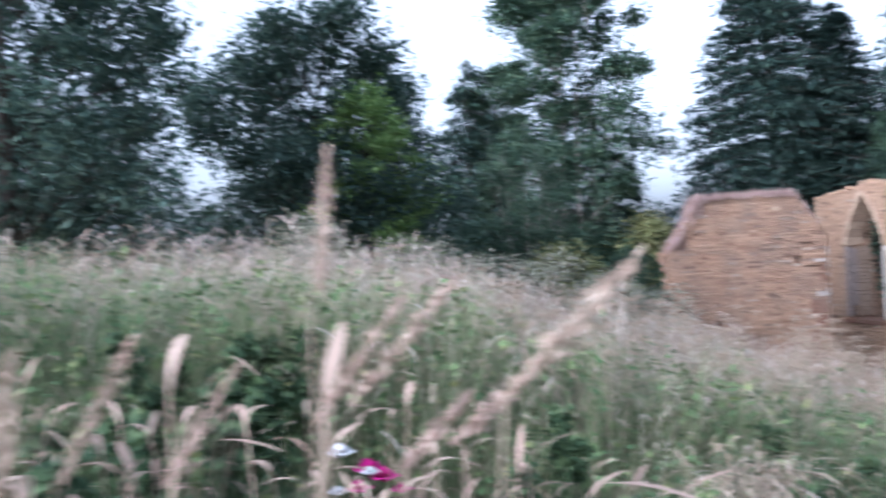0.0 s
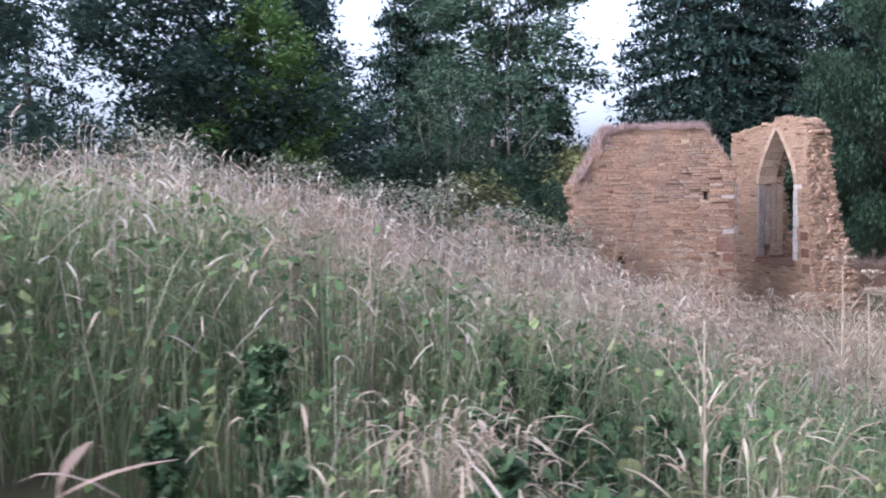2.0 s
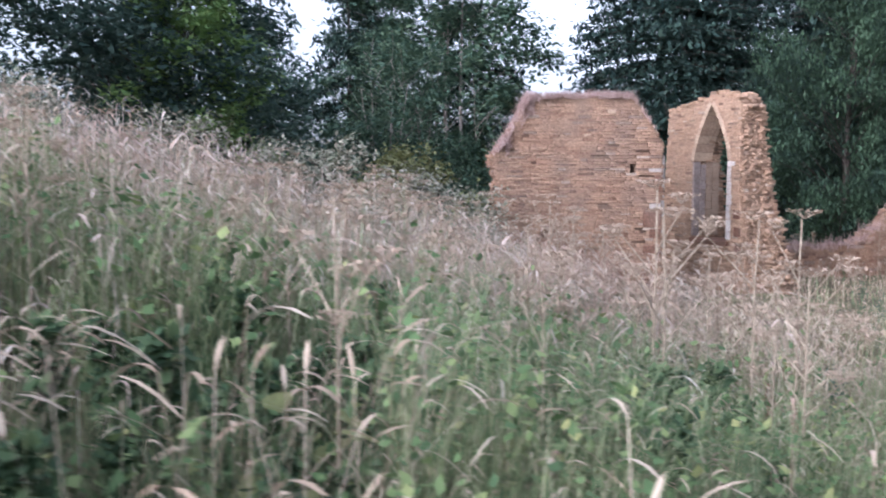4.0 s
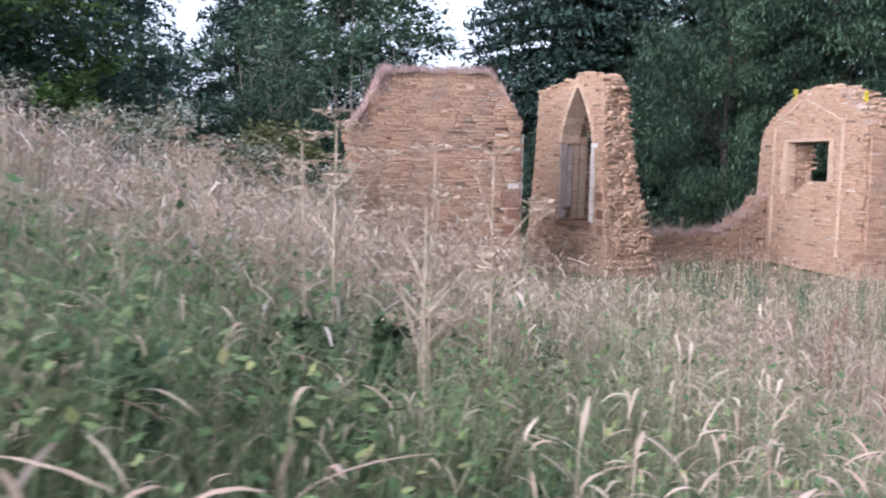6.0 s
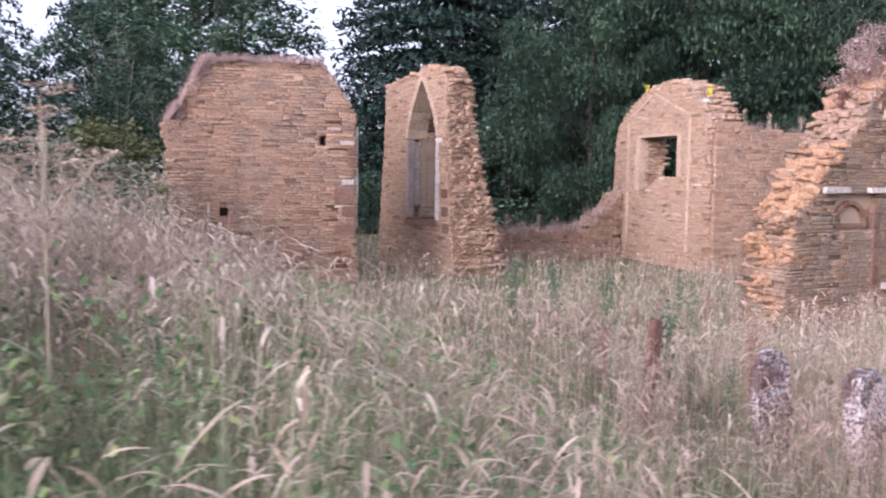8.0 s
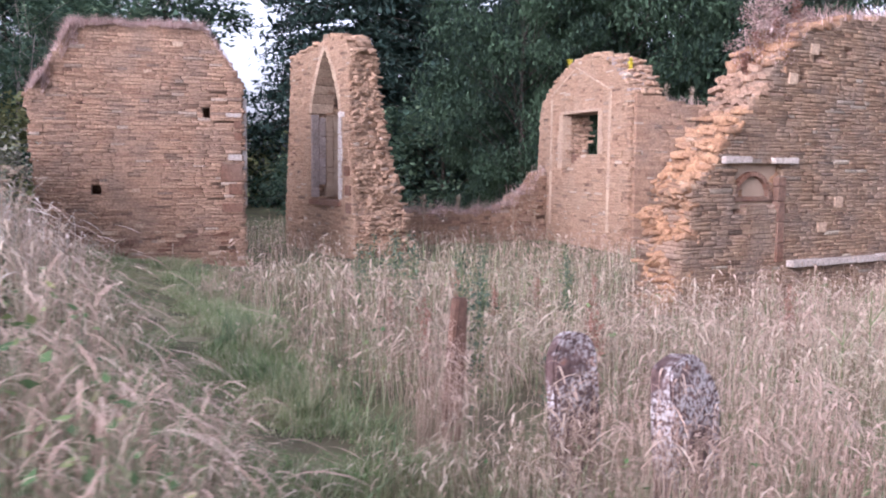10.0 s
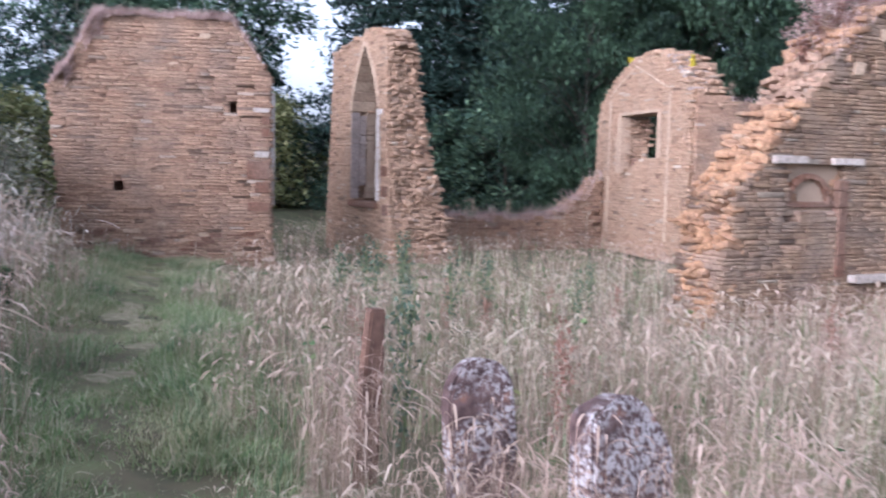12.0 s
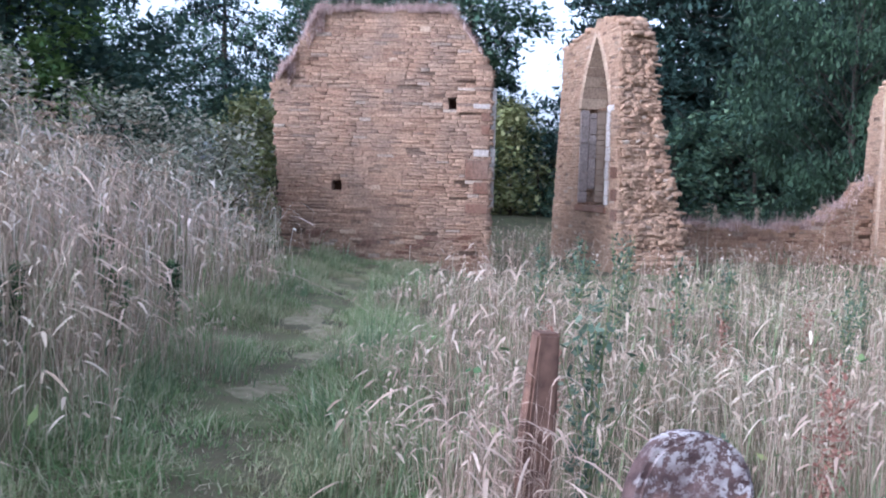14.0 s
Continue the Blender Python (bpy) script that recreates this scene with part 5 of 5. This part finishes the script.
YELLOW = leaf_mat("yellow_flower_heads", [(0, (0.50, 0.42, 0.03)), (0.6, (0.66, 0.56, 0.05)), (1, (0.40, 0.42, 0.10))])
rag = spire("ragwort", "small yellow-flowered ragwort rooted on a wall head", 0.42, 160, 0.07, GREENSTEM, YELLOW, 6, group="weeds on the wall heads")
rag.matrix_basis = pose(21.9, 31.1, 2.80)
copy_thing(rag, pose(21.9, 27.3, 2.45, 0, 0, 90))
deadweed = spire("dead_weed", "reddish dead weed rooted on the broken wall", 0.75, 700, 0.045, STEM, DOCKRED, 16, group="weeds on the wall heads")
for k, (x, y, z) in enumerate(((18.0, 17.05, 0.95), (18.25, 17.15, 1.3), (18.5, 17.0, 1.5), (18.75, 17.3, 1.75), (19.1, 17.2, 1.95))):
    if k:
        copy_thing(deadweed, pose(x, y, z, 0, 0, 70 * k))
    else:
        deadweed.matrix_basis = pose(x, y, z)
deadbush = broad_tree("reddish dead bush rooted on the broken wall", 1.15, 0.55, 0.1, 2600, DEADTURF, 0.055, 0.012, STEM, lumps=16, name="dead_bush")
tagged(deadbush, category="weed", group="weeds on the wall heads")
deadbush.matrix_basis = pose(18.35, 17.1, 1.35)
copy_thing(deadbush, pose(18.8, 17.25, 1.72, 0, 0, 120))
greyweed = spire("pale_weed", "pale dry weed rooted on a wall head", 0.6, 200, 0.05, STEM, STRAW, 6, group="weeds on the wall heads")
for k, (x, y, z) in enumerate(((22.9, 27.0, 1.6), (23.8, 27.05, 1.5), (25.0, 27.1, 1.4), (26.2, 27.1, 1.35), (17.2, 31.9, -1.75), (18.4, 32.0, -1.8), (16.0, 31.7, -1.7))):
    if k:
        copy_thing(greyweed, pose(x, y, z, 0, 0, 50 * k))
    else:
        greyweed.matrix_basis = pose(x, y, z)


def grass_plume(start, tip):
    """One tall stem with a long tufted seed head, leaning over the walk's start."""
    start, tip = Vector(start), Vector(tip)
    foot = Vector((start.x - 0.9 * (tip.x - start.x), start.y + 0.05, 0))
    foot.z = gz(foot.x, foot.y) - 0.02
    ob = tagged(new("grass_plume"), "tall pale grass stem with a long tufted seed head", "grass", "tall plumes at the start")
    ob.matrix_basis = Matrix.Translation(foot)
    a, b = start - foot, tip - foot
    part("stem", limb_mesh("stem", [((0, 0, 0), tuple(a), 0.0035, 0.0025, 5, 4, 0.02), (tuple(a), tuple(b), 0.0025, 0.001, 4, 3, 0.02)]), STEM, ob)
    t = rng.random((230, 1))
    fat = 0.0085 * np.sin(np.pi * (0.08 + 0.86 * t))
    pts = np.array(a) * (1 - t) + np.array(b) * t + rng.normal(0, 1, (230, 3)) * fat
    n = len(pts)
    d = np.array((b - a).normalized()) + rng.normal(0, 0.28, (n, 3))
    s = np.cross(d, rng.normal(0, 1, (n, 3)))
    s /= np.linalg.norm(s, axis=1)[:, None]
    ln = rng.uniform(0.010, 0.024, (n, 1))
    v = np.stack([pts - d * ln * 0.5, pts + s * ln * 0.16, pts + d * ln * 0.6, pts - s * ln * 0.16], 1).reshape(-1, 3)
    f = np.arange(n)[:, None] * 4 + np.arange(4)[None]
    part("seed_head", mesh_np("seed_head", v, f), HEADS, ob, "pale tufted seed head")["kind"] = "stuff"


for start, tip in (((0.33, 1.26, 1.44), (0.49, 1.21, 1.61)), ((0.10, 1.66, 1.38), (0.285, 1.70, 1.58)), ((0.03, 1.68, 1.34), (0.19, 1.73, 1.55)), ((0.26, 1.68, 1.30), (0.395, 1.77, 1.385)),
                   ((0.18, 1.66, 1.27), (0.30, 1.75, 1.375)), ((-0.42, 1.72, 1.26), (-0.29, 1.74, 1.50)), ((-0.30, 1.9, 1.2), (-0.16, 1.95, 1.42)), ((0.05, 1.68, 1.56), (0.075, 1.68, 1.81)), ((-0.52, 1.6, 1.25), (-0.44, 1.62, 1.5)), ((-0.44, 1.5, 1.2), (-0.40, 1.52, 1.44))):
    grass_plume(start, tip)


def grave_flowers():
    """A bunch of artificial flowers, white and magenta, low in the grass."""
    ob = tagged(new("flower_bunch"), "bunch of white and magenta flowers standing in the grass", "flowers")
    white = plain_mat("white_petals", [(0.3, (0.74, 0.74, 0.76)), (0.7, (0.82, 0.82, 0.84))], 20, 0.6)
    pink = plain_mat("magenta_petals", [(0.3, (0.50, 0.012, 0.20)), (0.7, (0.66, 0.03, 0.32))], 20, 0.6)
    for x, y, z, r, m in ((-0.07, 0, 0.56, 0.055, white), (0.03, 0.02, 0.49, 0.06, pink), (0.09, -0.02, 0.47, 0.055, pink), (0.0, -0.05, 0.44, 0.05, pink),
                          (0.04, -0.04, 0.50, 0.035, white), (-0.08, -0.03, 0.43, 0.035, white), (0.15, 0.0, 0.42, 0.04, pink)):
        bm = bmesh.new()
        for ring, (count, open_) in enumerate(((3, 0.25), (5, 0.6), (6, 1.0))):
            for k in range(count):
                a = 2 * math.pi * k / count + ring
                rows = []
                for i in range(4):
                    t = i / 3
                    w = r * 0.55 * math.sin(math.pi * (0.15 + 0.75 * t))
                    q, h = r * open_ * t ** 0.8, r * (1.1 - 0.75 * open_ * t) * t
                    rows.append([bm.verts.new((q * math.cos(a) - u * w * math.sin(a), q * math.sin(a) + u * w * math.cos(a), h)) for u in (-1, 0, 1)])
                for p0, p1 in zip(rows, rows[1:]):
                    for c in (0, 1):
                        bm.faces.new((p0[c], p0[c + 1], p1[c + 1], p1[c]))
        bm.transform(Matrix.Translation((x, y, z)))
        part("flower", bm, m, ob, "white flower" if m is white else "magenta flower")
        part("stalk", limb_mesh("stalk", [((0, 0, 0), (x, y, z), 0.004, 0.003, 5, 2, 0.03)]), GREENSTEM, ob)
    x, y = -0.27, 4.93
    ob.matrix_basis = pose(x, y, gz(x, y) - 0.15) @ Matrix.Scale(1.45, 4)


grave_flowers()

# ---- stones of the walls, piece by piece ----
for w, s_mid, count in PENDING:
    order = sorted(range(len(w.stones)), key=lambda i: abs(w.stones[i][0] - s_mid))
    single = set(order[:count])
    face, fresh = Joined(), Joined()
    for i, (s, z, m, loose) in enumerate(w.stones):
        me, vs, fs = VARIANTS[i % len(VARIANTS)]
        if i in single:
            ob = part("stone", me, None, w.ob)
            ob.matrix_basis = m
            if w.tone and not (w.tone[0] is GREYED_SHADED and loose):
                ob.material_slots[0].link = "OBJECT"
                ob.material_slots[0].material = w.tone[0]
        else:
            A = np.array(m)
            (fresh if loose else face).add(vs @ A[:3, :3].T + A[:3, 3], fs)
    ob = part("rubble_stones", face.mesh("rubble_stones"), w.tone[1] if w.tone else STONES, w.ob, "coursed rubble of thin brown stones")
    ob["kind"] = "stuff"
    if w.tone and w.tone[0] is GREYED_SHADED:
        ob = part("loose_stones", fresh.mesh("loose_stones"), FRESHS_SUNLIT, w.ob, "orange rubble of the broken end")
        ob["kind"] = "stuff"
    else:
        ob = part("loose_stones", fresh.mesh("loose_stones"), w.tone[1] if w.tone else STONES, w.ob, "rough rubble of the broken edges")
        ob["kind"] = "stuff"
